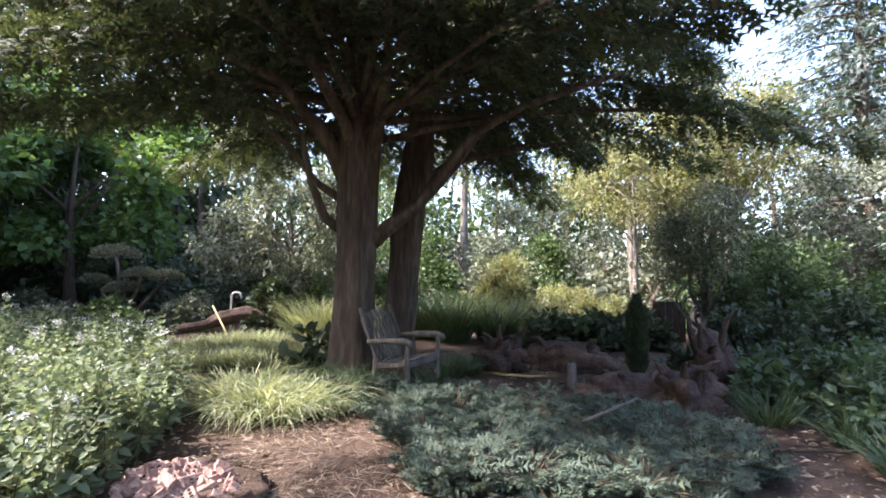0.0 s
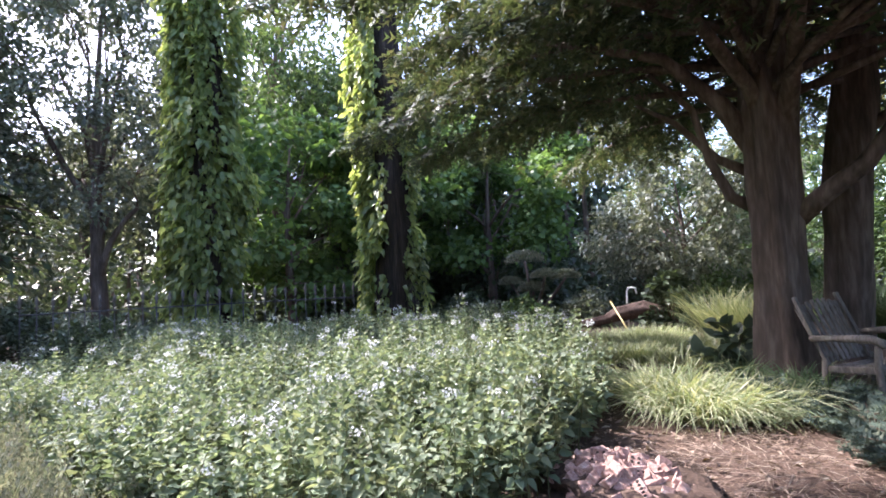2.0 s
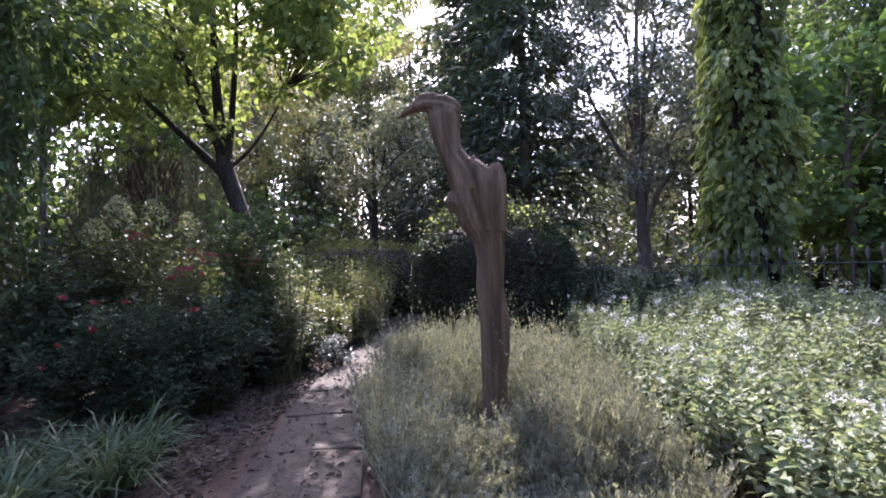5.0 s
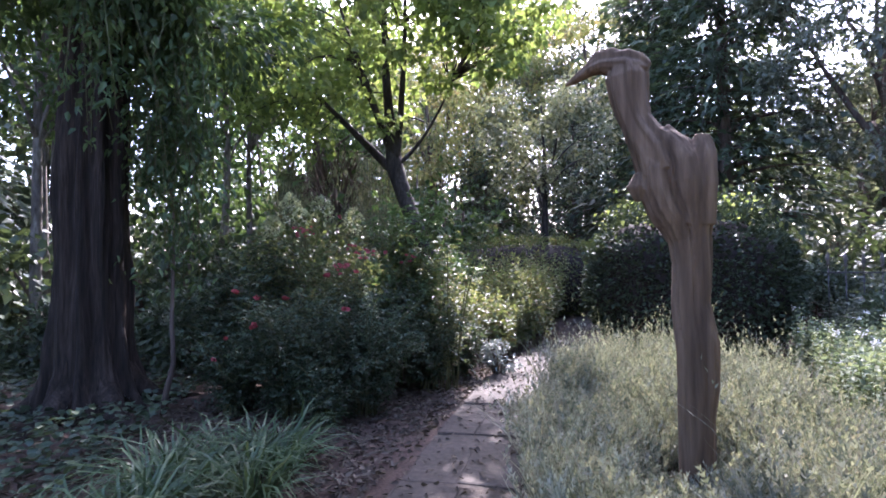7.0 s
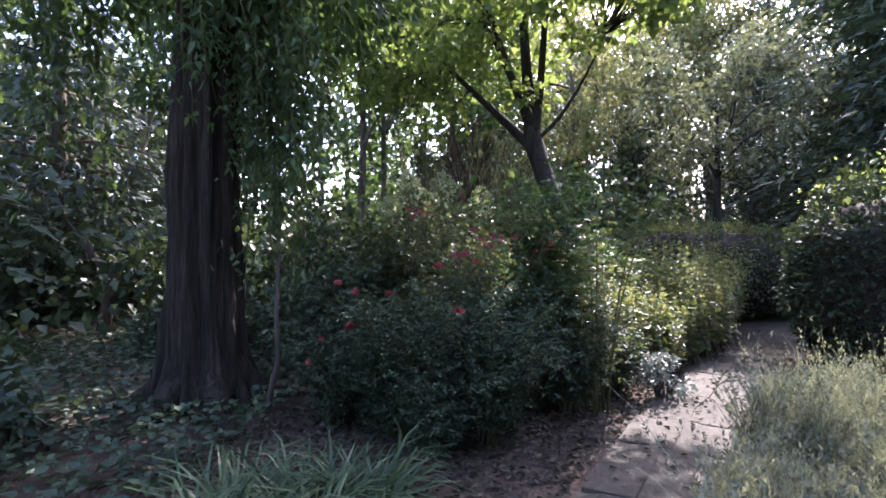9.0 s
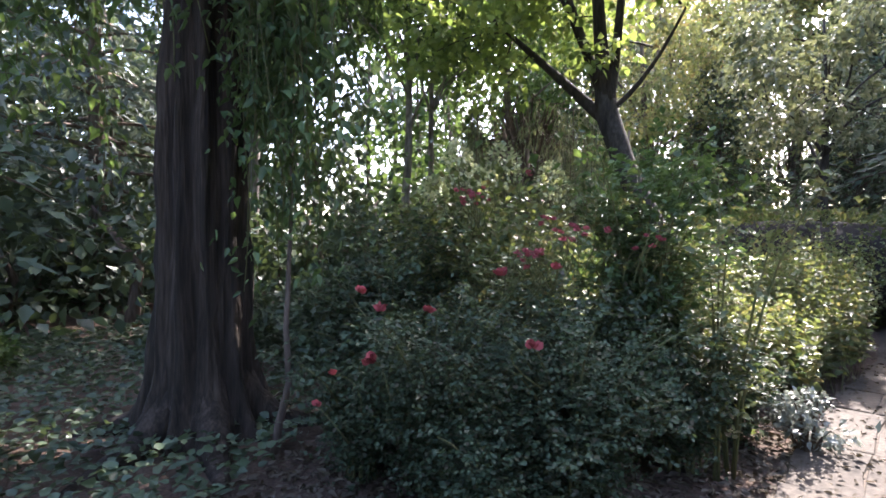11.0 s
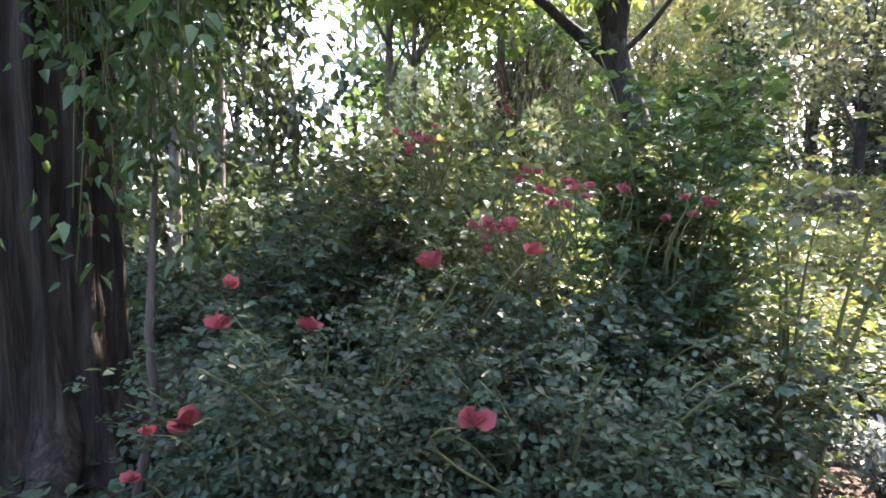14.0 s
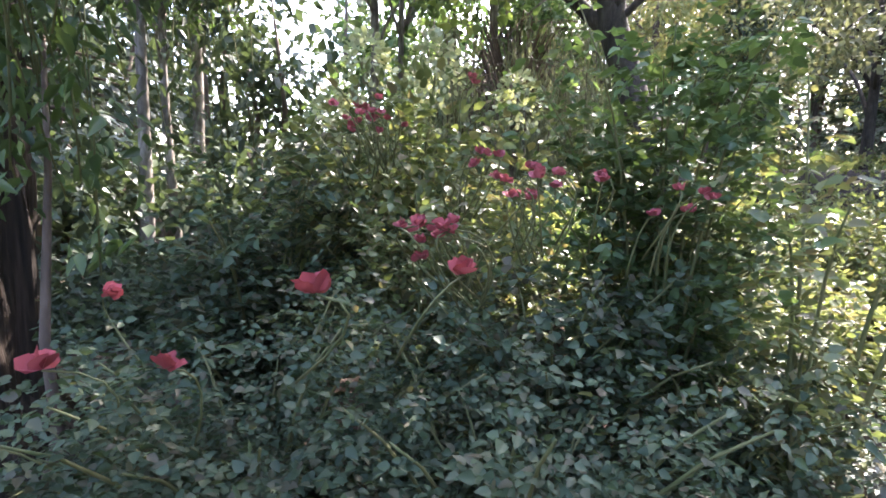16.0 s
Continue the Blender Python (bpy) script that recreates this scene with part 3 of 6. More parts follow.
        D.append(h * 0.75 + side * np.sign(u)[:, None] * 0.6 + np.array([0, 0, -0.55]) + rng.normal(size=(m, 3)) * 0.35)
    branches.make("branchwork", M_BARK, e)["kind"] = "stuff"
    P, D = np.concatenate(P), np.concatenate(D)
    leaves("crown", P, D, 0.235 * (0.55 + 0.9 * rng.random(len(P))), L_CONIFER, e, "feather", 0.98)


old_cypress()


def box_bm(bm, m, sx, sy, sz, bevel=0.006):
    r = bmesh.ops.create_cube(bm, size=1.0, matrix=m @ Matrix.Diagonal((sx, sy, sz, 1)))
    es = list({e for v in r["verts"] for e in v.link_edges})
    bmesh.ops.bevel(bm, geom=es, offset=bevel, segments=1, affect="EDGES")


def box_part(name, parent, mat, m, sx, sy, sz, bevel=0.006, label=""):
    bm = bmesh.new()
    box_bm(bm, m, sx, sy, sz, bevel)
    return part(name, bm, mat, parent, label)


def tube_part(name, parent, mat, pts, radii, n=8, rough=0.0, label=""):
    return mesh_object(name, *(lambda t: (t.V, t.F))(Tubes().add(pts, radii, n, rough, len(pts))), mat, parent, label)


def garden_chair(x, y, turn):
    """A weathered slatted armchair; it faces its own -y."""
    e = empty("garden_chair", x, y, ground_z(x, y) - 0.04, "weathered grey wooden slatted garden armchair beside the trunk", "chair")
    e.rotation_euler = (radians(-6), radians(-3), radians(turn))
    w, d, sh = 0.56, 0.5, 0.40
    # seat slats
    for i in range(7):
        box_part("seat_slat", e, M_CHAIR, pose(0, -d / 2 + 0.04 + i * 0.073, sh + 0.012 * math.cos(i) - 0.006 * i, -3, 0, 0), w - 0.06, 0.058, 0.02)
    # back: fanned slats, leaning
    for i in range(9):
        k = i - 4
        top = 0.60 - 0.012 * k * k * 0.35
        m = pose(0, d / 2 - 0.02, sh + 0.02, -17, 0, 0) @ pose(k * 0.058, 0.012 * k * k * 0.12, 0, 0, k * 1.1, 0) @ pose(0, 0, top / 2)
        box_part("back_slat", e, M_CHAIR, m, 0.042, 0.018, top)
    for z in (0.08, 0.54):
        m = pose(0, d / 2 - 0.02, sh + 0.02, -17, 0, 0) @ pose(0, 0.022, z)
        box_part("back_rail", e, M_CHAIR, m, w - 0.03, 0.026, 0.05)
    for s in (-1, 1):
        box_part("back_post", e, M_CHAIR, pose(s * (w / 2 - 0.02), d / 2 - 0.02, sh + 0.02, -17, 0, 0) @ pose(0, 0, 0.31), 0.042, 0.034, 0.66)
        tube_part("front_leg", e, M_CHAIR, [(s * w / 2, -d / 2 + 0.03, 0), (s * w / 2, -d / 2 + 0.05, 0.2), (s * (w / 2 + 0.01), -d / 2 + 0.02, 0.42), (s * (w / 2 + 0.01), -d / 2 - 0.02, 0.62)], [0.026, 0.028, 0.028, 0.024], 6)
        tube_part("rear_leg", e, M_CHAIR, [(s * w / 2, d / 2 + 0.12, 0), (s * w / 2, d / 2 + 0.02, 0.25), (s * w / 2, d / 2 - 0.02, 0.45)], [0.026, 0.028, 0.026], 6)
        arm = Tubes()
        arm.add([(s * (w / 2 + 0.01), d / 2 + 0.06, 0.64), (s * (w / 2 + 0.03), 0.1, 0.645), (s * (w / 2 + 0.03), -d / 2 + 0.02, 0.63), (s * (w / 2 + 0.03), -d / 2 - 0.06, 0.60), (s * (w / 2 + 0.03), -d / 2 - 0.08, 0.56)], [0.026, 0.032, 0.038, 0.036, 0.024], 8)
        mesh_object("armrest", arm.V, arm.F, M_CHAIR, e)
        box_part("side_rail", e, M_CHAIR, pose(s * (w / 2 - 0.01), 0, sh - 0.035), 0.024, d + 0.02, 0.06)
    box_part("front_rail", e, M_CHAIR, pose(0, -d / 2 + 0.03, sh - 0.035), w, 0.024, 0.06)
    return e


garden_chair(-0.36, 5.95, 56)


def lumpy(name, x, y, sx, sy, sz, mat, label, category, seed=0.0, amp=0.35, turn=0.0, lift=0.0, spikes=0):
    """A knotty piece of dead wood, lying on the ground."""
    bm = bmesh.new()
    bmesh.ops.create_icosphere(bm, subdivisions=4, radius=1)
    for v in bm.verts:
        p = v.co.copy()
        k = 1 + amp * noise.noise(p * 1.7 + Vector((seed, seed, 0))) + amp * 0.5 * noise.noise(p * 4.2 + Vector((seed, 0, seed))) + amp * 0.22 * noise.noise(p * 11)
        v.co = Vector((p.x * sx * k, p.y * sy * k, max(-0.5, p.z * k) * sz))
    me = bpy.data.meshes.new(name)
    bm.to_mesh(me)
    bm.free()
    me.materials.append(mat)
    me.polygons.foreach_set("use_smooth", [True] * len(me.polygons))
    e = empty(name, x, y, ground_z(x, y) + 0.45 * sz + lift, label, category)
    e.rotation_euler = (0, 0, radians(turn))
    b = new("body", me)
    b.parent = e
    for i in range(spikes):
        a = i * 2.4 + seed
        r0 = Vector((math.cos(a) * sx * 0.5, math.sin(a) * sy * 0.5, sz * 0.3))
        r1 = r0 + Vector((math.cos(a) * sx * (0.4 + 0.5 * rng.random()), math.sin(a) * sy * 0.6, sz * (0.5 + 0.9 * rng.random())))
        t = Tubes().add(curve_pts(r0, r1, (0.05 * math.sin(i), 0.05, 0.06), 6), taper(0.06, 0.012, 6), 7, 0.3, i)
        mesh_object("root", t.V, t.F, mat, e)
    return e


lumpy("tree_root", 0.85, 7.3, 0.36, 0.3, 0.3, M_ROCK, "dark gnarled tree root on bark mulch", "root", 1.3, 0.6, 20, 0, 5)
lumpy("driftwood_log", 1.55, 6.35, 0.48, 0.22, 0.24, M_ROCK, "brown broken driftwood log propped on a short post", "log", 3.1, 0.5, -25, 0.17, 2)
lumpy("tree_stump", 2.4, 5.05, 0.32, 0.27, 0.26, M_ROCK, "reddish brown uprooted stump with splayed roots", "stump", 5.7, 0.6, 40, 0, 9)
lumpy("driftwood_log", 1.95, 5.45, 0.55, 0.2, 0.2, M_ROCK, "low brown rotten log lying on mulch", "log", 8.2, 0.45, 10, 0, 3)
lumpy("tree_root", 3.1, 5.9, 0.26, 0.22, 0.46, M_ROCK, "upright brown root stump with torn top", "root", 9.4, 0.6, 70, 0, 6)
pp = empty("wooden_post", 1.5, 6.0, ground_z(1.5, 6), "short grey stake under the driftwood log", "post")
tube_part("stake", pp, M_CHAIR, [(0, 0, -0.05), (0.01, 0, 0.12), (0.02, 0.05, 0.3)], [0.055, 0.06, 0.05], 9, 0.2)
hose = empty("garden_hose", 0.6, 6.5, ground_z(0.6, 6.5), "yellowish hose lying across the mulch", "hose")
tube_part("tube", hose, M_HOSE, [(-0.1, 0.5, 0.03), (0.15, 0.2, 0.05), (0.5, 0.0, 0.06), (0.9, -0.12, 0.10), (1.1, -0.15, 0.16)], [0.016] * 5, 7)
stick = empty("fallen_branch", 1.3, 3.9, 0.24, "pale bare stick lying over the juniper", "branch")
tube_part("stick", stick, M_CHAIR, [(-0.3, -0.2, 0.22), (0, 0, 0.27), (0.25, 0.2, 0.3)], [0.014, 0.013, 0.009], 6)
stick = empty("fallen_branch", 2.9, 3.75, 0.2, "thin brown stick lying on the mulch", "branch")
tube_part("stick", stick, M_TWIG, [(-0.9, 0.05, 0.06), (0, 0, 0.05), (0.8, 0.1, 0.09)], [0.012, 0.012, 0.006], 6)

# slim dark column cypress
e = empty("column_cypress", 2.42, 6.4, 0.2, "very slim dark green column conifer sapling", "shrub")
mesh_object("trunk", *(lambda t: (t.V, t.F))(Tubes().add([(0, 0, -0.05), (0, 0, 0.5), (0, 0, 1.1)], [0.03, 0.025, 0.01], 7)), M_TWIG, e)
n = 5200
zz = rng.random(n)
rr = 0.125 * np.sqrt(rng.random(n)) * np.clip(np.minimum(zz * 5, (1.02 - zz) * 5), 0.25, 1)
aa = rng.random(n) * 6.283
leaves("foliage", np.stack([2.42 + rr * np.cos(aa), 6.4 + rr * np.sin(aa), 0.2 + zz * 1.08], 1), np.stack([np.cos(aa) * 0.5, np.sin(aa) * 0.5, np.ones(n)], 1), 0.07, L_DARK, e, "spray")

# rough pillar and dark board at the back
e = empty("gate_pillar", 5.75, 10.9, 0.2, "squat grey rendered pillar beside a dark board", "pillar")
bm = bmesh.new()
box_bm(bm, pose(0, 0, 0.4), 0.75, 0.5, 0.9, 0.04)
part("shaft", bm, M_STONE, e)
bm = bmesh.new()
box_bm(bm, pose(0, 0, 0.87), 0.85, 0.6, 0.08, 0.02)
part("cap", bm, M_STONE, e)
e = empty("timber_board", 4.83, 10.9, 0.2, "dark stained timber board fence panel", "fence")
for i in range(5):
    box_part("board", e, M_DARK, pose(-0.3 + i * 0.14, 0, 0.42), 0.13, 0.03, 0.86)
box_part("rail", e, M_DARK, pose(0, 0.03, 0.6), 0.74, 0.03, 0.08)


# ---- brick rubble ----
def brick_mesh():
    bm = bmesh.new()
    box_bm(bm, Matrix.Identity(4), 0.2, 0.1, 0.065, 0.006)
    for v in bm.verts:
        v.co += Vector((noise.noise(v.co * 20), noise.noise(v.co * 20 + Vector((5, 0, 0))), noise.noise(v.co * 20 + Vector((0, 5, 0))))) * 0.012
    me = bpy.data.meshes.new("brick")
    bm.to_mesh(me)
    bm.free()
    me.materials.append(M_BRICK)
    # nothing is cut: dark plugs paint the shade inside the brick's holes
    hole = bpy.data.meshes.new("hole")
    t = Tubes()
    for i in range(5):
        for j in range(2):
            t.add([(-0.07 + 0.035 * i, -0.022 + 0.044 * j, 0.0), (-0.07 + 0.035 * i, -0.022 + 0.044 * j, 0.0385)], [0.011, 0.011], 8)
    hole.from_pydata(t.V, [], t.F)
    hole.materials.append(M_DARK)
    return me, hole


brick_me, hole_me = brick_mesh()
pile = empty("brick_rubble", -1.5, 2.95, ground_z(-1.5, 2.95), "heap of broken pale red perforated bricks", "rubble")
for i in range(150):
    q = math.sqrt(rng.random())
    a = rng.random() * 6.283
    px, py = math.cos(a) * q * 0.42, math.sin(a) * q * 0.3
    pz = max(0.02, 0.15 * (1 - q * q) + 0.02)
    b = new("brick", brick_me)
    b.parent = pile
    s = 0.3 + 0.55 * rng.random()
    b.matrix_basis = pose(px, py, pz, rng.normal() * 35, rng.normal() * 35, rng.random() * 360) @ Matrix.Diagonal((s, 0.5 + 0.45 * rng.random(), 0.4 + 0.5 * rng.random(), 1))
    if i % 2 == 0:
        h = new("perforations", hole_me)
        h.parent = b
lumpy("earth_mound", -1.5, 3.0, 0.5, 0.36, 0.1, M_MULCH, "low mound of earth under the rubble", "soil", 2.2, 0.2)


# ---- ground litter and low plants of the bed ----
BED = [(-3.0, 4.6), (-2.2, 3.0), (-1.2, 2.2), (3.0, 2.0), (5.5, 4.0), (5.0, 8.0), (0.5, 9.0), (-2.5, 8.0)]
XY = scatter(BED, 9000)
h = rng.random(9000) * 6.283
tagged(leaves("straw_litter", np.column_stack([XY, on_ground(XY) + 0.012 + 0.02 * rng.random(9000)]), np.column_stack([np.cos(h), np.sin(h), rng.normal(size=9000) * 0.12]), 0.02 + 0.075 * rng.random(9000) ** 2, M_STRAW, None, "kite", 0.6), "dry straw and twig litter over the mulch", "litter", kind="stuff")
XY = scatter([(-1.6, 3.1), (-1.0, 2.6), (0.3, 2.9), (0.1, 4.3), (-1.4, 4.6)], 2600)
h = rng.random(2600) * 6.283
tagged(leaves("dry_grass", np.column_stack([XY, on_ground(XY) + 0.02 + 0.04 * rng.random(2600)]), np.column_stack([np.cos(h), np.sin(h), rng.normal(size=2600) * 0.2]), 0.05 + 0.15 * rng.random(2600) ** 1.5, M_STRAW, None, "needle", 0.2), "pale dry grass stalks lying on the mulch", "litter", kind="stuff")

JUNIPER_SPOTS = [(-0.45, 5.0, 0.55), (0.15, 4.9, 0.6), (0.8, 4.7, 0.55), (-0.1, 4.1, 0.4), (0.35, 3.8, 0.55), (0.55, 3.2, 0.5), (1.1, 3.75, 0.6), (1.2, 3.1, 0.5), (1.75, 4.1, 0.6), (1.75, 3.45, 0.45), (-0.9, 5.5, 0.45), (0.1, 3.25, 0.35), (1.4, 4.5, 0.45)]
for x, y, r in JUNIPER_SPOTS:
    z0 = ground_z(x, y)
    e = empty("spreading_juniper", x, y, z0, "low spreading juniper with feathery blue-green sprays", "shrub", "junipers on the mulch")
    P, D = [], []
    t = Tubes()
    for i in range(54):
        a = rng.random() * 6.283
        l = r * 0.98 * (0.45 + 0.65 * rng.random())
        hh = np.array([math.cos(a), math.sin(a), 0])
        tip = np.array([x, y, z0 + 0.05]) + hh * l + np.array([0, 0, 0.02 + 0.13 * rng.random()])
        t.add(curve_pts((x, y, z0), tip, (0, 0, 0.04), 5), taper(0.012, 0.003, 5), 4)
        m = 50
        s = 0.25 + 0.75 * rng.random(m)
        q = np.array([x, y, z0]) * (1 - s[:, None]) + tip * s[:, None]
        side = np.array([-hh[1], hh[0], 0]) * np.where(rng.random(m) < 0.5, -1, 1)[:, None]
        P.append(q + side * (rng.random(m) * 0.07)[:, None] + rng.normal(size=(m, 3)) * 0.015)
        D.append(hh * 0.9 + side * 0.7 + np.array([0, 0, 0.35]) + rng.normal(size=(m, 3)) * 0.25)
    t.make("stemwork", M_TWIG, e)["kind"] = "stuff"
    P, D = np.concatenate(P), np.concatenate(D)
    leaves("foliage", P, D, 0.112 * (0.6 + 0.7 * rng.random(len(P))), L_JUNIPER, e, "feather", 1.15)

for x, y, r, n, l in [(-1.85, 4.95, 0.3, 700, 0.55), (-1.5, 4.75, 0.3, 700, 0.55), (-2.1, 5.3, 0.25, 500, 0.5), (-1.15, 5.0, 0.25, 420, 0.46)]:
    tufts("grass_clump", x, y, r, n, l, L_GRASS, "pale striped arching grass clump in sunlight", 0.013, 1.5)
for i in range(34):
    x, y = -4.3 + 3.6 * rng.random(), 7.0 + 2.6 * rng.random()
    tufts("grass_clump", x, y, 0.3, 240, 0.36, L_GRASS, "light green grass tuft behind the herbs", 0.011, 0.9)
for x, y in [(-1.0, 5.9), (-0.75, 5.75), (-1.5, 6.0), (0.15, 6.75), (0.3, 6.9), (-0.15, 5.85), (-1.65, 6.6)]:
    tufts("sedge_clump", x, y, 0.16, 260, 0.36, L_SEDGE, "dark green strappy sedge at the foot of the cypress", 0.013, 1.0)
shrub("broad_leaf_plant", -1.75, 6.9, 0.28, 0.28, 0.62, 90, 0.2, L_DARK, "dark large-leaved plant beside the trunk", 10, 0.18, "broad", "plant")

# ornamental grasses and shrubs behind the cypress
for x, y, n, l in [(0.2, 10.6, 900, 1.15), (1.1, 10.9, 900, 1.1), (-0.5, 11.2, 800, 1.1), (-1.9, 9.8, 900, 1.0), (-2.5, 10.2, 800, 1.05), (1.9, 11.6, 700, 1.0)]:
    tufts("fountain_grass", x, y, 0.35, n, l, L_GRASS if x < -1 or x > 1.5 else L_SEDGE, "tall fountain of fine green grass", 0.012, 0.7)
shrub("plume_shrub", 1.4, 12.9, 1.0, 0.9, 2.0, 9000, 0.10, L_YELLOW, "pale yellow-green feathery shrub", 34, 0.38, "needle", droop=0, W=2.4)
shrub("plume_shrub", 3.6, 14.0, 1.6, 0.9, 1.3, 8000, 0.10, L_YELLOW, "low pale yellow-green feathery shrub", 34, 0.38, "needle", droop=0, W=2.4)
for x, y, r in [(2.2, 9.7, 0.8), (3.0, 9.6, 0.8), (3.7, 9.9, 0.7), (2.9, 10.4, 0.7)]:
    shrub("hellebore_patch", x, y, r, 0.6, 0.6, 1500, 0.14, L_DARK, "dark blue-green broad-leaved ground cover", 26, 0.22, "broad")
for x, y, h, m in [(5.6, 9.0, 2.3, L_GREEN), (6.6, 9.8, 2.6, L_GREEN), (4.6, 7.4, 1.0, L_DARK), (5.6, 7.0, 1.2, L_DARK), (5.2, 5.4, 0.9, L_SEDGE), (4.4, 5.0, 0.7, L_SEDGE), (6.2, 5.6, 1.4, L_DARK), (7.4, 7.6, 2.0, L_GREEN), (3.9, 4.1, 0.5, L_SEDGE), (5.6, 4.0, 1.0, L_DARK)]:
    shrub("garden_shrub", x, y, 0.55 + 0.25 * h, 0.55 + 0.2 * h, h, int(2700 + 1300 * h), 0.095, m, "loose leafy green shrub in the shade", 30, 0.2 + 0.08 * h, "kite")

for x, y, r, h, m in [(3.45, 5.2, 0.5, 0.5, L_SEDGE), (4.0, 5.9, 0.55, 0.55, L_DARK), (3.75, 4.35, 0.45, 0.42, L_DARK), (4.5, 5.0, 0.5, 0.55, L_SEDGE), (3.2, 6.3, 0.4, 0.4, L_DARK), (4.4, 3.9, 0.45, 0.45, L_SEDGE), (3.5, 3.6, 0.35, 0.3, L_DARK)]:
    shrub("shade_perennial", x, y, r, r, h, 1500, 0.11, m, "low lush dark green perennial on the mulch", 22, 0.16, "broad", "plant")
for x, y in [(3.2, 4.0), (3.0, 3.3), (3.9, 3.2), (4.2, 4.6), (2.9, 4.6)]:
    tufts("sedge_clump", x, y, 0.15, 160, 0.42, L_SEDGE, "green grassy tuft at the edge of the mulch", 0.012, 1.0)

# ---- left background of the bed ----
def cloud_topiary(x, y):
    e = empty("cloud_topiary", x, y, ground_z(x, y), "clipped cloud-pruned pine with flat grey-green pads", "shrub")
    t = Tubes()
    P, D = [], []
    for dx, dy, z, r in [(0, 0, 1.95, 0.5), (-0.55, 0.1, 1.35, 0.32), (0.6, 0, 1.5, 0.35), (0.15, 0.1, 1.15, 0.4), (1.1, 0.2, 1.45, 0.36)]:
        t.add(curve_pts((x, y, 0.2), (x + dx, y + dy, z), (0.1, 0, 0.05), 6), taper(0.07, 0.03, 6), 7)
        m = 2200
        d = sphere_dirs(m)
        d[:, 2] = np.abs(d[:, 2]) - 0.15
        P.append(np.array([x + dx, y + dy, z]) + d * np.array([r, r, r * 0.6]) * (0.75 + 0.3 * rng.random((m, 1))))
        D.append(d + np.array([0, 0, 0.5]) + rng.normal(size=(m, 3)) * 0.3)
    t.make("trunk", M_BARK, e)
    P = np.concatenate(P)
    leaves("foliage", P, np.concatenate(D), 0.07, L_SAGE, e, "needle", 1.8)


cloud_topiary(-7.7, 12.0)
e = empty("fallen_log", -5.0, 11.1, 0.2, "long fallen grey-brown log arching off the ground", "log")
tube_part("log", e, M_ROCK, refine([(-1.0, -0.3, 0.05), (-0.5, -0.15, 0.2), (-0.1, 0, 0.26), (0.2, 0, 0.4), (0.7, 0.15, 0.5), (1.1, 0.2, 0.44)], [0] * 6, 5)[0], refine([(0, 0, 0)] * 6, [0.05, 0.09, 0.1, 0.15, 0.17, 0.12], 5)[1], 22, 0.55)
e = empty("pump_handle", -4.75, 11.5, 0.2, "white painted bent metal handle standing by the log", "handle")
tube_part("tube", e, M_WHITE, [(0, 0, 0.0), (0, 0, 0.85), (0.03, 0, 0.93), (0.1, 0, 0.95), (0.2, 0, 0.93), (0.22, 0, 0.8)], [0.022] * 6, 8)
e = empty("leaning_stake", -4.5, 10.5, 0.2, "thin pale stake leaning against the log", "stake")
tube_part("stake", e, M_HOSE, [(-0.35, 0.3, 0.68), (0, 0, 0.3), (0.25, -0.2, 0.0)], [0.015, 0.017, 0.018], 6)
shrub("ivy_stump", -3.75, 11.4, 0.42, 0.4, 1.35, 3600, 0.1, L_DARK, "old stump smothered in dark ivy", 24, 0.25, "lobed", "stump", hollow=0.8, stem_mat=M_BARK)
e = empty("dead_branch", -6.9, 11.0, 0.2, "pale dead branch lying across the ground", "branch")
tube_part("branch", e, M_CHAIR, [(-1.2, 0.2, 0.14), (-0.3, 0, 0.1), (0.5, -0.1, 0.16), (0.9, -0.1, 0.05)], [0.03, 0.035, 0.03, 0.012], 7)
for x, y, h, m in [(-6.7, 10.4, 0.9, L_GREEN), (-8.2, 10.6, 0.8, L_GREY), (-6.0, 12.0, 0.9, L_GREY), (-9.4, 11.5, 1.0, L_DARK), (-5.8, 9.4, 0.6, L_DARK), (-3.0, 12.3, 1.3, L_GREEN), (-10.6, 9.6, 1.1, L_DARK), (-7.0, 8.6, 0.7, L_DARK)]:
    shrub("garden_shrub", x, y, 0.6, 0.55, h, 3000, 0.09, m, "low loose shrub on bare earth", 24, 0.25)

# ---- herb bed in the sun ----
HERBS = [(-3.0, 1.15), (-2.0, 1.5), (-1.75, 2.4), (-1.95, 3.4), (-2.25, 4.4), (-3.0, 5.5), (-4.6, 6.6), (-7.2, 6.7), (-9.6, 4.9), (-9.5, 2.6), (-8.8, 0.95), (-6.6, 0.95), (-4.6, 1.0)]


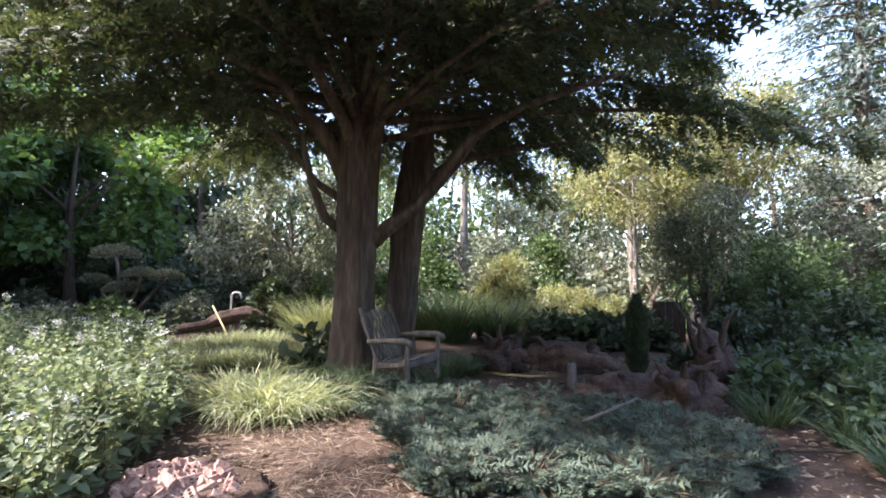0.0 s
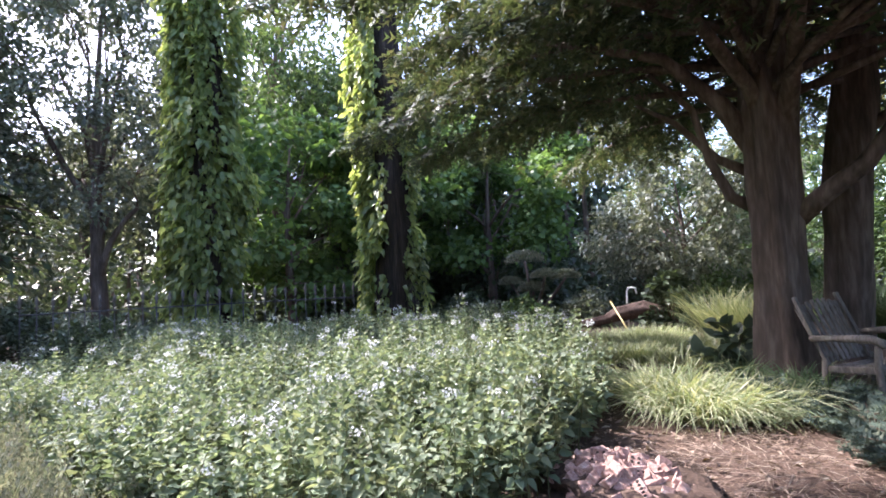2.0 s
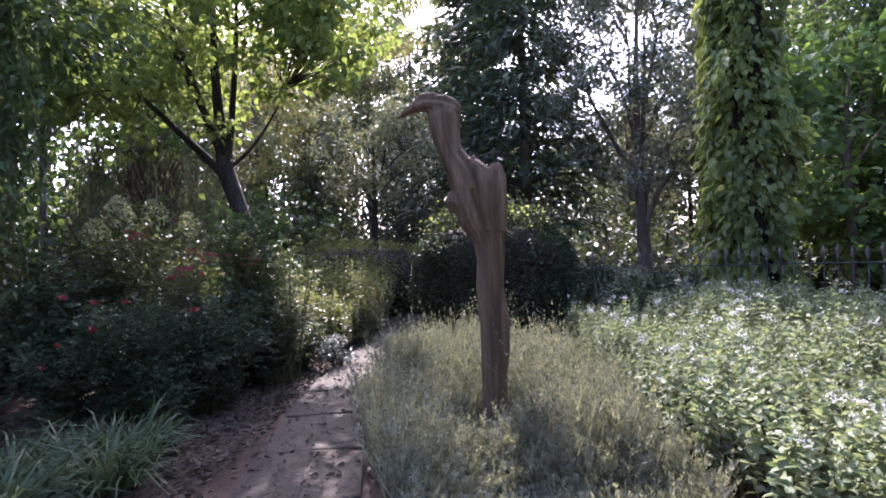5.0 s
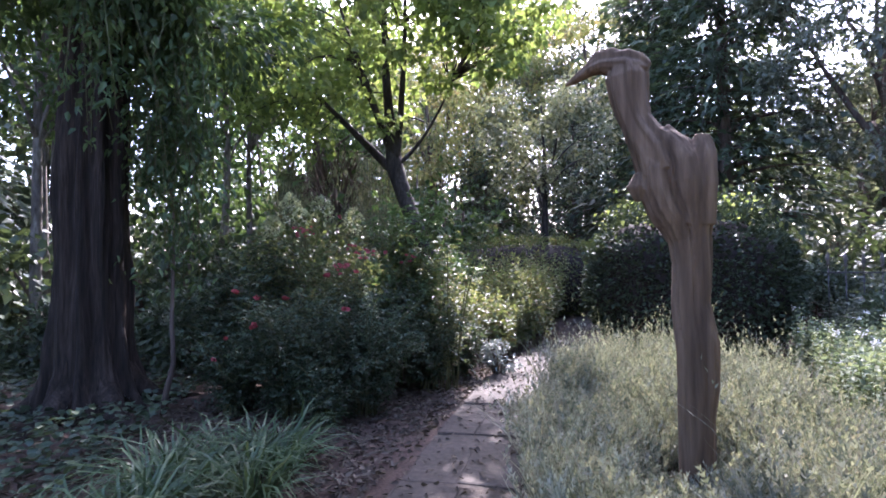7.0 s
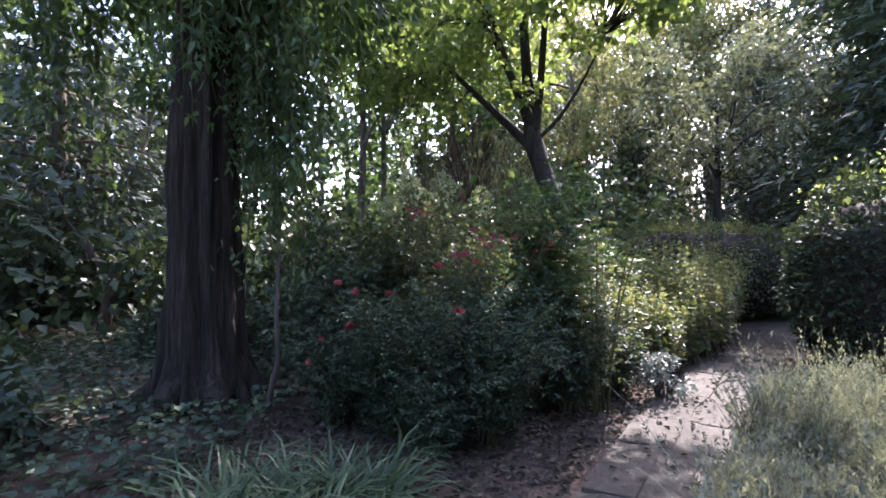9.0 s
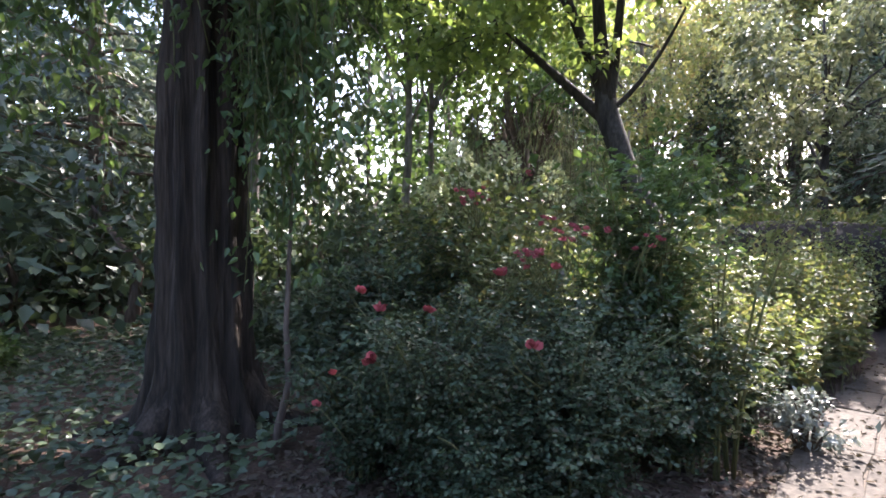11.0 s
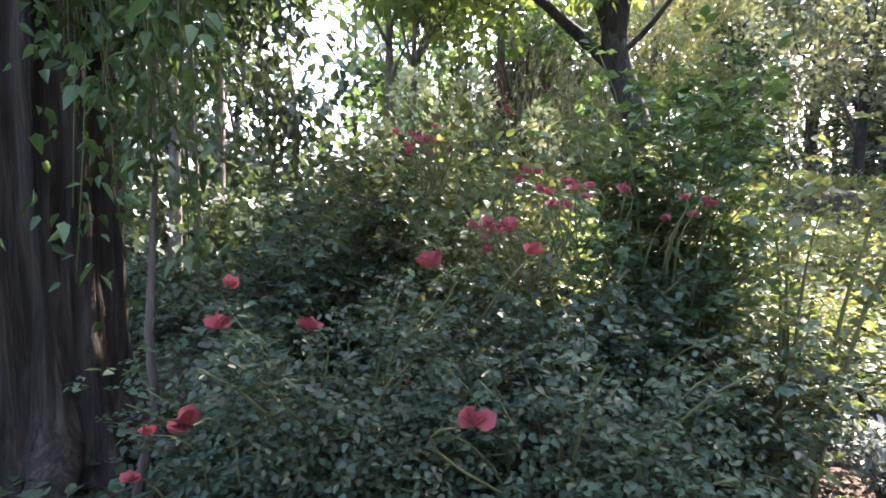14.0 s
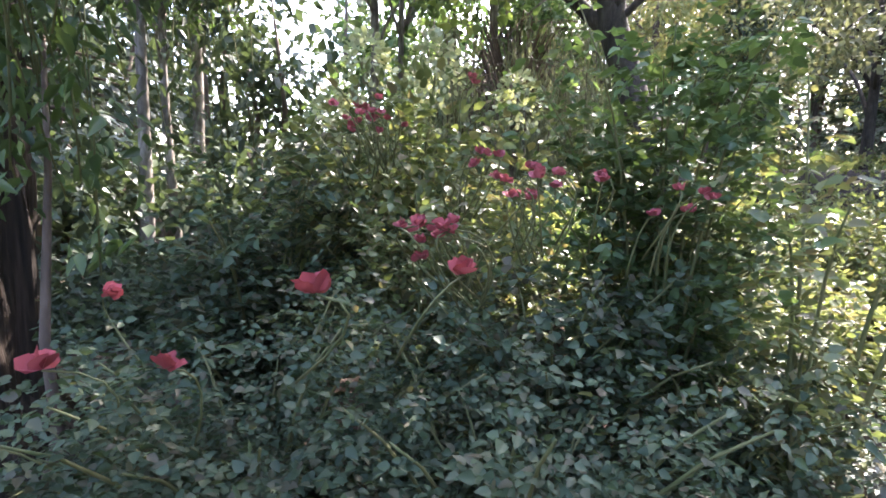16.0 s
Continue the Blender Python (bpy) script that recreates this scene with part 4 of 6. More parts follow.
def herb_bed(poly, plants, per, tall, leaf, mat, name, label):
    XY = scatter(poly, plants)
    Z = on_ground(XY)
    hgt = tall * (0.66 + 0.4 * rng.random(plants)) * (0.9 + 0.34 * np.array([noise.noise((x * 0.9, y * 0.9, 4)) for x, y in XY]))
    hgt = hgt * (1 + 0.3 * np.array([noise.noise((x * 2.6, y * 2.6, 11)) for x, y in XY]))
    hgt[rng.random(plants) < 0.06] *= 1.2
    lean = rng.normal(size=(plants, 2)) * 0.12
    P, D, S = [], [], []
    for k in range(per):
        f = 0.22 + 0.78 * (k // 2 + 0.5) / (per // 2)
        a = (k % 2) * math.pi + (k // 2) * 1.57 + rng.normal(size=plants) * 0.35
        q = np.column_stack([XY[:, 0] + lean[:, 0] * f * hgt, XY[:, 1] + lean[:, 1] * f * hgt, Z + hgt * f])
        P.append(q)
        D.append(np.column_stack([np.cos(a), np.sin(a), -0.1 + 1.15 * f ** 3 + rng.normal(size=plants) * 0.4 + 0 * a]))
        S.append(leaf * (1.25 - 0.7 * f ** 2) * (0.75 + 0.5 * rng.random(plants)))
    ob = leaves(name, np.concatenate(P), np.concatenate(D), np.concatenate(S), mat, None, "nettle", 1.1)
    tagged(ob, label, "herbs", kind="stuff")
    stem = leaves(name + "_stems", np.column_stack([XY, Z]), np.column_stack([lean, np.ones(plants)]), hgt, M_STEM, None, "blade", 0.008 / hgt)
    tagged(stem, "green stems of the herb bed", "herbs", kind="stuff")
    return XY, Z, hgt, lean


XY, Z, H, LN = herb_bed(HERBS, 5000, 26, 0.80, 0.068, L_HERB, "herb_bed", "dense sunlit bed of nettle-like green herbs")
k = rng.choice(5000, 330, replace=False)
m = 26
Q = np.repeat(np.column_stack([XY[k] + LN[k] * H[k][:, None], Z[k] + H[k] + 0.02]), m, 0) + rng.normal(size=(330 * m, 3)) * np.array([0.022, 0.022, 0.014])
tagged(leaves("herb_flowers", Q, rng.normal(size=(330 * m, 3)) + np.array([0, 0, 1.0]), 0.017, L_FLOWER, None, "round"), "small whitish flower heads above the herbs", "flowers", kind="stuff")
XY2 = scatter([(-2.4, 4.2), (-2.0, 3.4), (-2.6, 3.6), (-4.2, 6.0), (-3.2, 5.6)], 9)
Q = np.repeat(np.column_stack([XY2, on_ground(XY2) + 0.78]), 24, 0) + rng.normal(size=(216, 3)) * 0.022
tagged(leaves("lilac_flowers", Q, rng.normal(size=(216, 3)) + np.array([0, 0, 1.0]), 0.018, L_LILAC, None, "round"), "small lilac-blue flower heads among the herbs", "flowers", kind="stuff")

# ---- artemisia bed round the sculpture ----
SAGE = [(-2.7, -0.35), (-3.3, -0.85), (-4.6, -1.3), (-6.2, -1.5), (-7.3, -1.35), (-7.7, -0.3), (-7.4, 0.6), (-6.2, 0.85), (-4.6, 0.9), (-3.2, 1.0), (-2.5, 0.6)]
n = 7600
XY = scatter(SAGE, n)
k = np.hypot(XY[:, 0] + 4.7, XY[:, 1] + 0.22) > 0.17
XY = XY[k]
n = len(XY)
Z = on_ground(XY)
hump = np.array([noise.noise((x * 1.7, y * 1.7, 9)) for x, y in XY])
near = np.clip((-2.6 - XY[:, 0]) / 1.0, 0.45, 1)
L = (0.36 + 0.4 * hump) * np.clip(0.55 + 0.35 * np.hypot(XY[:, 0] + 4.3, (XY[:, 1] + 0.24) * 1.6), 0.6, 1.15) * (0.75 + 0.45 * rng.random(n)) * near
LN = rng.normal(size=(n, 2)) * 0.24
tagged(leaves("artemisia_stems", np.column_stack([XY, Z]), np.column_stack([LN, np.ones(n)]), L * 1.08, L_SAGE, None, "blade", 0.009 / L), "thin grey-green artemisia stems", "plant", kind="stuff")
P, D = [], []
for i in range(7):
    f = 0.2 + 0.75 * rng.random(n)
    a = rng.random(n) * 6.283
    P.append(np.column_stack([XY + LN * (f * L)[:, None], Z + f * L]))
    D.append(np.column_stack([np.cos(a), np.sin(a), 0.9 + 1.2 * f + rng.normal(size=n) * 0.25]))
tagged(leaves("artemisia_bed", np.concatenate(P), np.concatenate(D), 0.095 * (0.6 + 0.8 * rng.random(n * 7)), L_SAGE, None, "feather", 0.7), "soft feathery grey-green artemisia cushion", "plant", kind="stuff")
k = rng.choice(n, 1500, replace=False)
tall = L[k] * (1.35 + 0.35 * rng.random(1500))
tip = LN[k] * 0.8
tagged(leaves("artemisia_spikes", np.column_stack([XY[k], Z[k]]), np.column_stack([tip, np.ones(1500)]), tall, L_SAGE, None, "blade", 0.006 / tall), "thin upright flower spikes of the artemisia", "plant", kind="stuff")
P, D = [], []
for i in range(9):
    f = 0.55 + 0.45 * rng.random(1500)
    a = rng.random(1500) * 6.283
    P.append(np.column_stack([XY[k] + tip * (f * tall)[:, None], Z[k] + f * tall * 0.97]))
    D.append(np.column_stack([np.cos(a) * 0.5, np.sin(a) * 0.5, 1 + 0 * a]))
tagged(leaves("artemisia_buds", np.concatenate(P), np.concatenate(D), 0.03, L_SAGE, None, "kite", 0.8), "tiny buds on the artemisia spikes", "plant", kind="stuff")


# ---- driftwood sculpture ----
def sculpture():
    """A split, twisted driftwood trunk: waist, heavy shoulder with a torn stub, neck and a hooked head."""
    x, y = -4.7, -0.215
    t = Tubes()
    body = [(-0.1, 0.0, 0.125), (0.15, 0.0, 0.122), (0.5, 0.005, 0.118), (0.7, 0.02, 0.128), (0.95, 0.02, 0.135), (1.2, -0.012, 0.122), (1.44, 0.0, 0.13), (1.6, -0.01, 0.15), (1.72, -0.035, 0.19), (1.83, -0.075, 0.225), (1.95, -0.105, 0.245), (2.08, -0.12, 0.235), (2.17, -0.15, 0.20), (2.25, -0.2, 0.16)]
    fine, rf = refine([(0.03 * math.sin(z * 2.2), oy, z) for z, oy, r in body], [r * (0.87 if z < 1.65 else 0.9) for z, oy, r in body], 7)
    n = 96
    t.add(fine, rf, n, 0.16, 3.0)
    grooves = [(-0.12, 0.075, 0.95, 2.15, 0.3), (0.5, 0.06, 0.2, 1.75, 0.2), (-0.62, 0.06, 0.1, 1.35, 0.18), (0.2, 0.05, 1.45, 2.3, 0.24), (1.0, 0.08, 0.3, 2.0, 0.2), (-1.2, 0.09, 0.6, 2.2, 0.22), (0.82, 0.05, 1.3, 2.2, 0.2), (2.4, 0.1, 0.2, 2.1, 0.25), (3.6, 0.1, 0.4, 2.0, 0.2)]
    for i, p in enumerate(fine):
        for k in range(n):
            a = 2 * math.pi * k / n
            cut = 0.0
            for a0, w, lo, hi, deep in grooves:
                d = (a - a0 - 0.22 * math.sin(p.z * 2.1 + a0 * 5) + math.pi) % (2 * math.pi) - math.pi
                if lo < p.z < hi:
                    cut += deep * math.exp(-(d / w) ** 2) * min(1, (p.z - lo) * 4, (hi - p.z) * 4)
            cut += 0.05 * noise.noise((math.cos(a) * 9, math.sin(a) * 9, p.z * 1.1))
            v = Vector(t.V[i * n + k])
            v.x = p.x + (v.x - p.x) * 0.86
            t.V[i * n + k] = tuple(v.lerp(p, max(-0.08, min(0.4, cut))))
    # neck
    neck = [((0, -0.17, 2.05), 0.15), ((0.01, -0.22, 2.2), 0.14), ((0.02, -0.28, 2.31), 0.115), ((0.02, -0.32, 2.4), 0.102), ((0.01, -0.345, 2.5), 0.118), ((0, -0.36, 2.6), 0.132), ((0, -0.365, 2.7), 0.138), ((0, -0.37, 2.79), 0.10)]
    t.add(*refine([p for p, r in neck], [r for p, r in neck], 4), 40, 0.25, 4.0)
    # head and hooked beak
    head = [((0, -0.23, 2.74), 0.05), ((0, -0.29, 2.77), 0.085), ((0, -0.37, 2.795), 0.10), ((0, -0.45, 2.815), 0.078), ((0, -0.53, 2.825), 0.06), ((0, -0.6, 2.81), 0.046), ((0, -0.66, 2.78), 0.036), ((0, -0.72, 2.745), 0.026), ((0, -0.78, 2.715), 0.01)]
    t.add(*refine([p for p, r in head], [r for p, r in head], 3), 30, 0.3, 8.0)
    t.add([(0.02, -0.36, 2.84), (0.02, -0.46, 2.885), (0.01, -0.56, 2.885), (0, -0.62, 2.85)], [0.03, 0.04, 0.035, 0.015], 12, 0.3, 5.0)
    # torn stub on the shoulder and ridge up to the neck
    t.add(*refine([(0, 0.03, 1.7), (0.01, 0.05, 1.95), (0.01, 0.065, 2.12), (0, 0.07, 2.2), (0, 0.075, 2.27)], [0.11, 0.105, 0.085, 0.07, 0.045], 4), 26, 0.35, 6.0)
    t.add([(0, 0.02, 2.12), (0, -0.04, 2.2), (0, -0.1, 2.24), (0, -0.17, 2.3)], [0.08, 0.07, 0.07, 0.08], 14, 0.35, 7.0)
    # knot on the breast
    t.add([(0.05, -0.3, 1.86), (0.05, -0.315, 1.95), (0.04, -0.3, 2.04)], [0.03, 0.065, 0.03], 12, 0.4, 9.0)
    ob = mesh_object("wood_sculpture", t.V, t.F, M_DRIFT)
    ob.location = (x, y, 0)
    rm = ob.modifiers.new("weld", "REMESH")
    rm.mode, rm.voxel_size, rm.use_smooth_shade = "VOXEL", 0.0085, True
    tagged(ob, "tall weathered driftwood trunk sculpture with a bird-like hooked head", "sculpture")


sculpture()


# ---- ivy-clad trunks and iron fence ----
def ivy_tree(x, y, r, height, label, sides, n):
    e = empty("ivy_clad_tree", x, y, ground_z(x, y), label, "tree")
    z0 = ground_z(x, y)
    t = Tubes().add([(x, y, z0 - 0.1), (x, y, z0 + 0.3), (x + 0.03, y, z0 + 2), (x + 0.06, y, z0 + 5), (x, y, z0 + height)], [r * 1.35, r * 1.1, r, r * 0.85, r * 0.4], 16, 0.18, x, 4)
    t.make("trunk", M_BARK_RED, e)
    P, D = [], []
    for ang, width, depth, share in sides:
        per = 46
        for _ in range(int(n * share / per)):
            a = radians(ang) + rng.normal() * width
            z1 = 0.6 + (height - 0.6) * rng.random()
            l = 0.5 + 1.3 * rng.random()
            f = rng.random(per)
            zz = np.maximum(0.1, z1 - l * f)
            lump = noise.noise((z1 * 0.9, a * 1.2, x))
            q = r * 0.98 + depth * (0.25 + 0.75 * rng.random()) * (0.8 + 0.9 * lump) * (0.55 + 0.45 * np.sin(f * 3.0)) + rng.normal(size=per) * 0.05
            b = a + rng.normal(size=per) * 0.12
            P.append(np.column_stack([x + np.cos(b) * q, y + np.sin(b) * q, z0 + zz]))
            D.append(np.column_stack([np.cos(b) * 0.55, np.sin(b) * 0.55, np.full(per, -0.9)]) + rng.normal(size=(per, 3)) * 0.35)
    P, D = np.concatenate(P), np.concatenate(D)
    out = P - np.array([x, y, 0])
    out[:, 2] = 0.6
    leaves("creeper", P, D, 0.17 * (0.55 + 0.8 * rng.random(len(P))), L_IVY, e, "nettle", 1.05, up=out, label="bright green hanging creeper leaves")
    return e


ivy_tree(-10.3, 4.6, 0.36, 9.0, "tall trunk wrapped all round in hanging green creeper", [(205, 0.5, 0.55, 0.26), (-105, 0.45, 0.6, 0.32), (-25, 0.5, 0.2, 0.2), (65, 0.45, 0.55, 0.22)], 14500)
ivy_tree(-7.85, 7.27, 0.37, 9.0, "tall dark trunk with sunlit creeper down one side", [(232, 0.5, 0.42, 0.88), (20, 0.35, 0.3, 0.12)], 9000)
FENCE_LINE = [(-8.35, 6.6), (-8.9, 5.85), (-9.4, 5.05), (-9.75, 4.1), (-10.0, 3.1), (-10.2, 2.1), (-10.3, 1.5)]


def iron_fence():
    """Railing of thin bars, each with a pale spearhead, along a gentle curve."""
    x0, y0 = -9.5, 4.5
    e = empty("iron_fence", x0, y0, 0.2, "dark iron railing with pale spearhead finials behind the herbs", "fence")
    spots = []
    for (ax, ay), (bx, by) in zip(FENCE_LINE[:-1], FENCE_LINE[1:]):
        k = round(math.hypot(bx - ax, by - ay) / 0.2)
        spots += [(ax + (bx - ax) * i / k - x0, ay + (by - ay) * i / k - y0) for i in range(k)]
    for i, (px, py) in enumerate(spots):
        tall = 1.12 + 0.02 * math.sin(i * 1.7)
        bar = tube_part("bar", e, M_IRON, [(px, py, -0.05), (px, py, tall + 0.05)], [0.009, 0.009], 6)
        tube_part("spearhead", bar, M_CHAIR, [(px, py, tall), (px, py, tall + 0.03), (px, py, tall + 0.06), (px, py, tall + 0.1), (px, py, tall + 0.14), (px, py, tall + 0.22)], [0.012, 0.03, 0.014, 0.036, 0.028, 0.003], 8)
    for z in (0.25, 1.05):
        tube_part("rail", e, M_IRON, [(px, py, z) for px, py in spots], [0.013] * len(spots), 6)


iron_fence()


# ---- clipped hedge dome ----
def hedge_block(name, x, y, rx, ry, h, n, mat, label, crest=0.25, leaf=0.075):
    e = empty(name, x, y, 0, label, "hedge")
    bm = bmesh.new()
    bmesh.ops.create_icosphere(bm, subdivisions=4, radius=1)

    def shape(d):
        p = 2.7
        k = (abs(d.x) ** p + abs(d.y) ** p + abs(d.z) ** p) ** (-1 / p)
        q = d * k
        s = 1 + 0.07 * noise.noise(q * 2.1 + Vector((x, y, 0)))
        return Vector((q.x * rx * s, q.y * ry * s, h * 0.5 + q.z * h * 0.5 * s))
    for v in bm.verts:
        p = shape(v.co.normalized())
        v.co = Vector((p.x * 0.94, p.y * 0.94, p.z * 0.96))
    # solid dark hull stands for twigs and shade behind the leaves
    part("core", bm, M_DARK, e, "solid dark core for the twigs and shade inside")
    d = sphere_dirs(n)
    P = np.array([tuple(shape(Vector(v))) for v in d]) + np.array([x, y, 0])
    P += d * (rng.normal(size=(n, 1)) * 0.05)
    top = P[:, 2] > h * 0.86
    P[top, 2] += np.abs(rng.normal(size=top.sum())) * crest * 0.35
    P[:, 2] = np.maximum(P[:, 2], 0.03)
    leaves("foliage", P, d * 0.7 + rng.normal(size=(n, 3)) * 0.55 + np.array([0, 0, 0.1]), leaf * (0.6 + 0.8 * rng.random(n)), mat, e, "kite", 1.3)
    if crest > 0.3:
        # creeper on the crest; its lighter leaf colour also replaces missing sunlight
        m = 520
        q = P[rng.choice(np.where(P[:, 2] > h * 0.87)[0], m)]
        q = q + np.column_stack([rng.normal(size=m) * 0.12, rng.normal(size=m) * 0.12, 0.02 + np.abs(rng.normal(size=m)) * 0.07])
        leaves("crest", q, rng.normal(size=(m, 3)) * 0.6 + np.array([0.3, 0, 0.1]), 0.08 * (0.6 + 0.7 * rng.random(m)), L_IVY, e, "nettle", 1.2, label="shaggy yellow-green creeper along the top, coloured light for sunshine")["kind"] = "stuff"
    return e


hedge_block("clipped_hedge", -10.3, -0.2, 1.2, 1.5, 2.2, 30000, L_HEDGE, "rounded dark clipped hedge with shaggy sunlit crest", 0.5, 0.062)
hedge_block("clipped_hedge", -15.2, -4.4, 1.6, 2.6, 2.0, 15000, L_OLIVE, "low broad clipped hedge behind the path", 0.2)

# shrubs and weeds beside the far path
for x, y, h in [(-9.9, -3.0, 1.4), (-10.8, -3.2, 1.5), (-11.8, -3.3, 1.6), (-9.0, -3.1, 1.1), (-12.8, -3.4, 1.6)]:
    herb_bed([(x - 0.7, y - 0.6), (x + 0.7, y - 0.6), (x + 0.7, y + 0.55), (x - 0.7, y + 0.55)], 150, 26, h, 0.085, L_OLIVE, "tall_weeds", "tall leafy upright weeds along the path")
for x, y, h, m in [(-9.4, 2.4, 0.9, L_DARK), (-10.6, 2.9, 1.0, L_DARK), (-11.5, 3.0, 1.1, L_GREY), (-9.9, 3.6, 0.8, L_GREY), (-12.2, 2.2, 1.4, L_DARK), (-12.8, 5.0, 1.2, L_DARK), (-13.0, -0.5, 1.8, L_DARK)]:
    shrub("garden_shrub", x, y, 0.75, 0.7, h, 3800, 0.095, m, "shaded leafy shrub between the hedge and the trunks", 26, 0.26)
herb_bed([(-10.3, 1.5), (-9.5, 1.7), (-9.2, 3.4), (-10.0, 3.6)], 110, 26, 0.85, 0.08, L_GREY, "seed_stalks", "upright grey-green seed stalks before the railing")
shrub("sunlit_shrub", -7.3, -2.42, 0.2, 0.2, 0.6, 700, 0.045, L_SUNLIT, "small shrub at the path edge with sunlight in its pale leaf colour", 16, 0.12, "broad")

# ---- great redwood-like trunk ----
def great_trunk():
    x, y = -4.37, -5.82
    e = empty("redwood_tree", x, y, 0, "massive dark reddish-brown furrowed trunk with flared roots", "tree")
    t = Tubes()
    zs = [-0.1, 0.05, 0.2, 0.45, 0.8, 1.2, 1.8, 2.6, 4, 6, 9, 12]
    rs = [0.58, 0.49, 0.43, 0.37, 0.338, 0.322, 0.312, 0.3, 0.28, 0.26, 0.2, 0.1]
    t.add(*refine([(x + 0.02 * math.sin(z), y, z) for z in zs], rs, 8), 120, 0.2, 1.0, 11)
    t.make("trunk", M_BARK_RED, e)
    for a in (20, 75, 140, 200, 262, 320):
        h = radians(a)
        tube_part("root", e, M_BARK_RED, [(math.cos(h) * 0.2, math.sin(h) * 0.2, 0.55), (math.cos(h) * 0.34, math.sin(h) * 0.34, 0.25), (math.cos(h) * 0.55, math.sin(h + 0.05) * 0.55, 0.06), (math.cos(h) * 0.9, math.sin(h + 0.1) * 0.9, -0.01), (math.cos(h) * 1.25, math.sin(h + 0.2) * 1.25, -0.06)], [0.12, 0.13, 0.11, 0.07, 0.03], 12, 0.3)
    C = crown_centers((x, y, 6.5), (2.6, 2.4, 3.0), 60)
    limbs = Tubes()
    for c in C[:36]:
        limbs.add(curve_pts((x, y, max(2.8, c[2] - 0.5)), c, (0, 0, 0.2), 5), taper(0.06, 0.01, 5), 5)
    limbs.make("branchwork", M_BARK_RED, e)["kind"] = "stuff"
    P, d = clump_points(C, 0.7 + 0.3 * rng.random(60), 22000, 0.6)
    leaves("crown", P, d + np.array([0, 0, -0.6]), 0.13, L_GREEN, e, "kite")
    return e


great_trunk()


def hanging_creeper(x, y, top, r, n, leaf, mat, label, strands=24, low=0.4, hang=False):
    """Thin stems that rise to a height and carry hanging leaves."""
    e = empty("climbing_creeper", x, y, 0, label, "climber")
    t = Tubes()
    P, D = [], []
    for i in range(strands):
        a = rng.random() * 6.283
        q = r * math.sqrt(rng.random())
        bx, by = x + math.cos(a) * q, y + math.sin(a) * q
        z1 = low + (top - low) * (0.35 + 0.65 * rng.random())
        pts = curve_pts((x + (bx - x) * 0.4, y + (by - y) * 0.4, 0), (bx, by, z1), (rng.normal() * 0.15, rng.normal() * 0.15, 0), 7)
        if hang:
            pts = curve_pts((bx, by, low + (top - low) * 0.5 * rng.random()), (x + (bx - x) * 0.5, y + (by - y) * 0.5 - 0.5, top + 0.6), (rng.normal() * 0.1, 0.15, 0), 7)
            z1 = 1e9
        t.add(pts, taper(0.012 if not hang else 0.004, 0.004, 7), 5)
        m = n // strands
        s = rng.random(m)
        k = np.array([tuple(p) for p in pts])
        f = (low / z1 + (1 - low / z1) * s) * 6
        i0 = np.minimum(5, f.astype(int))
        w = (f - i0)[:, None]
        P.append(k[i0] * (1 - w) + k[i0 + 1] * w + rng.normal(size=(m, 3)) * 0.09)
        b = rng.random(m) * 6.283
        D.append(np.column_stack([np.cos(b) * 0.6, np.sin(b) * 0.6, np.full(m, -0.6)]) + rng.normal(size=(m, 3)) * 0.2)
    t.make("stemwork", M_STEM, e)["kind"] = "stuff"
    P, D = np.concatenate(P), np.concatenate(D)
    leaves("foliage", P, D, leaf * (0.6 + 0.8 * rng.random(len(P))), mat, e, "nettle", 0.78)
    return e


hanging_creeper(-4.62, -5.0, 4.4, 0.32, 2600, 0.085, L_GREEN, "leafy creeper climbing beside the great trunk", 24, 1.1, True)
hanging_creeper(-4.2, -4.95, 4.6, 0.6, 2200, 0.09, L_GREEN, "leafy creeper hanging high in front of the great trunk", 30, 2.5, True)
hanging_creeper(-4.55, -4.78, 4.3, 0.24, 1800, 0.075, L_GREEN, "small-leaved creeper trailing down beside the great trunk", 22, 1.5, True)
hanging_creeper(-5.5, -6.3, 4.6, 0.7, 1300, 0.10, L_DARK, "loose leafy creeper behind the roses", 18, 1.5, True)
hanging_creeper(-3.0, -7.4, 5.2, 1.1, 2000, 0.12, L_GREEN, "leafy saplings hanging in the shade", 22, 1.6, True)
hanging_creeper(-4.55, -4.45, 4.0, 0.2, 700, 0.1, L_GREEN, "large-leaved creeper strands hanging before the trunk", 12, 1.75, True)
sp = empty("bent_sapling", -4.5, -4.95, 0, "thin grey crooked sapling stem beside the great trunk", "sapling")
tube_part("stem", sp, M_BARK, [(0, 0, -0.05), (-0.05, -0.02, 0.2), (-0.12, 0.0, 0.5), (-0.10, 0, 0.9), (-0.16, -0.05, 1.6), (-0.2, -0.1, 2.6)], [0.034, 0.028, 0.024, 0.02, 0.014, 0.006], 8, 0.2)
XY = scatter([(0.5, -3.2), (-2.6, -3.5), (-3.6, -4.2), (-4.4, -4.7), (-6.0, -6.0), (-8.5, -7.5), (-7, -11), (0, -11)], 15000)
a = rng.random(15000) * 6.283
tagged(leaves("ivy_cover", np.column_stack([XY, 0.03 + 0.14 * rng.random(15000)]), np.column_stack([np.cos(a), np.sin(a), 0.3 + 0 * a]), 0.06 + 0.04 * rng.random(15000), L_DARK, None, "nettle", 1.2), "dark low ivy carpet under the trees", "ground cover", kind="stuff")
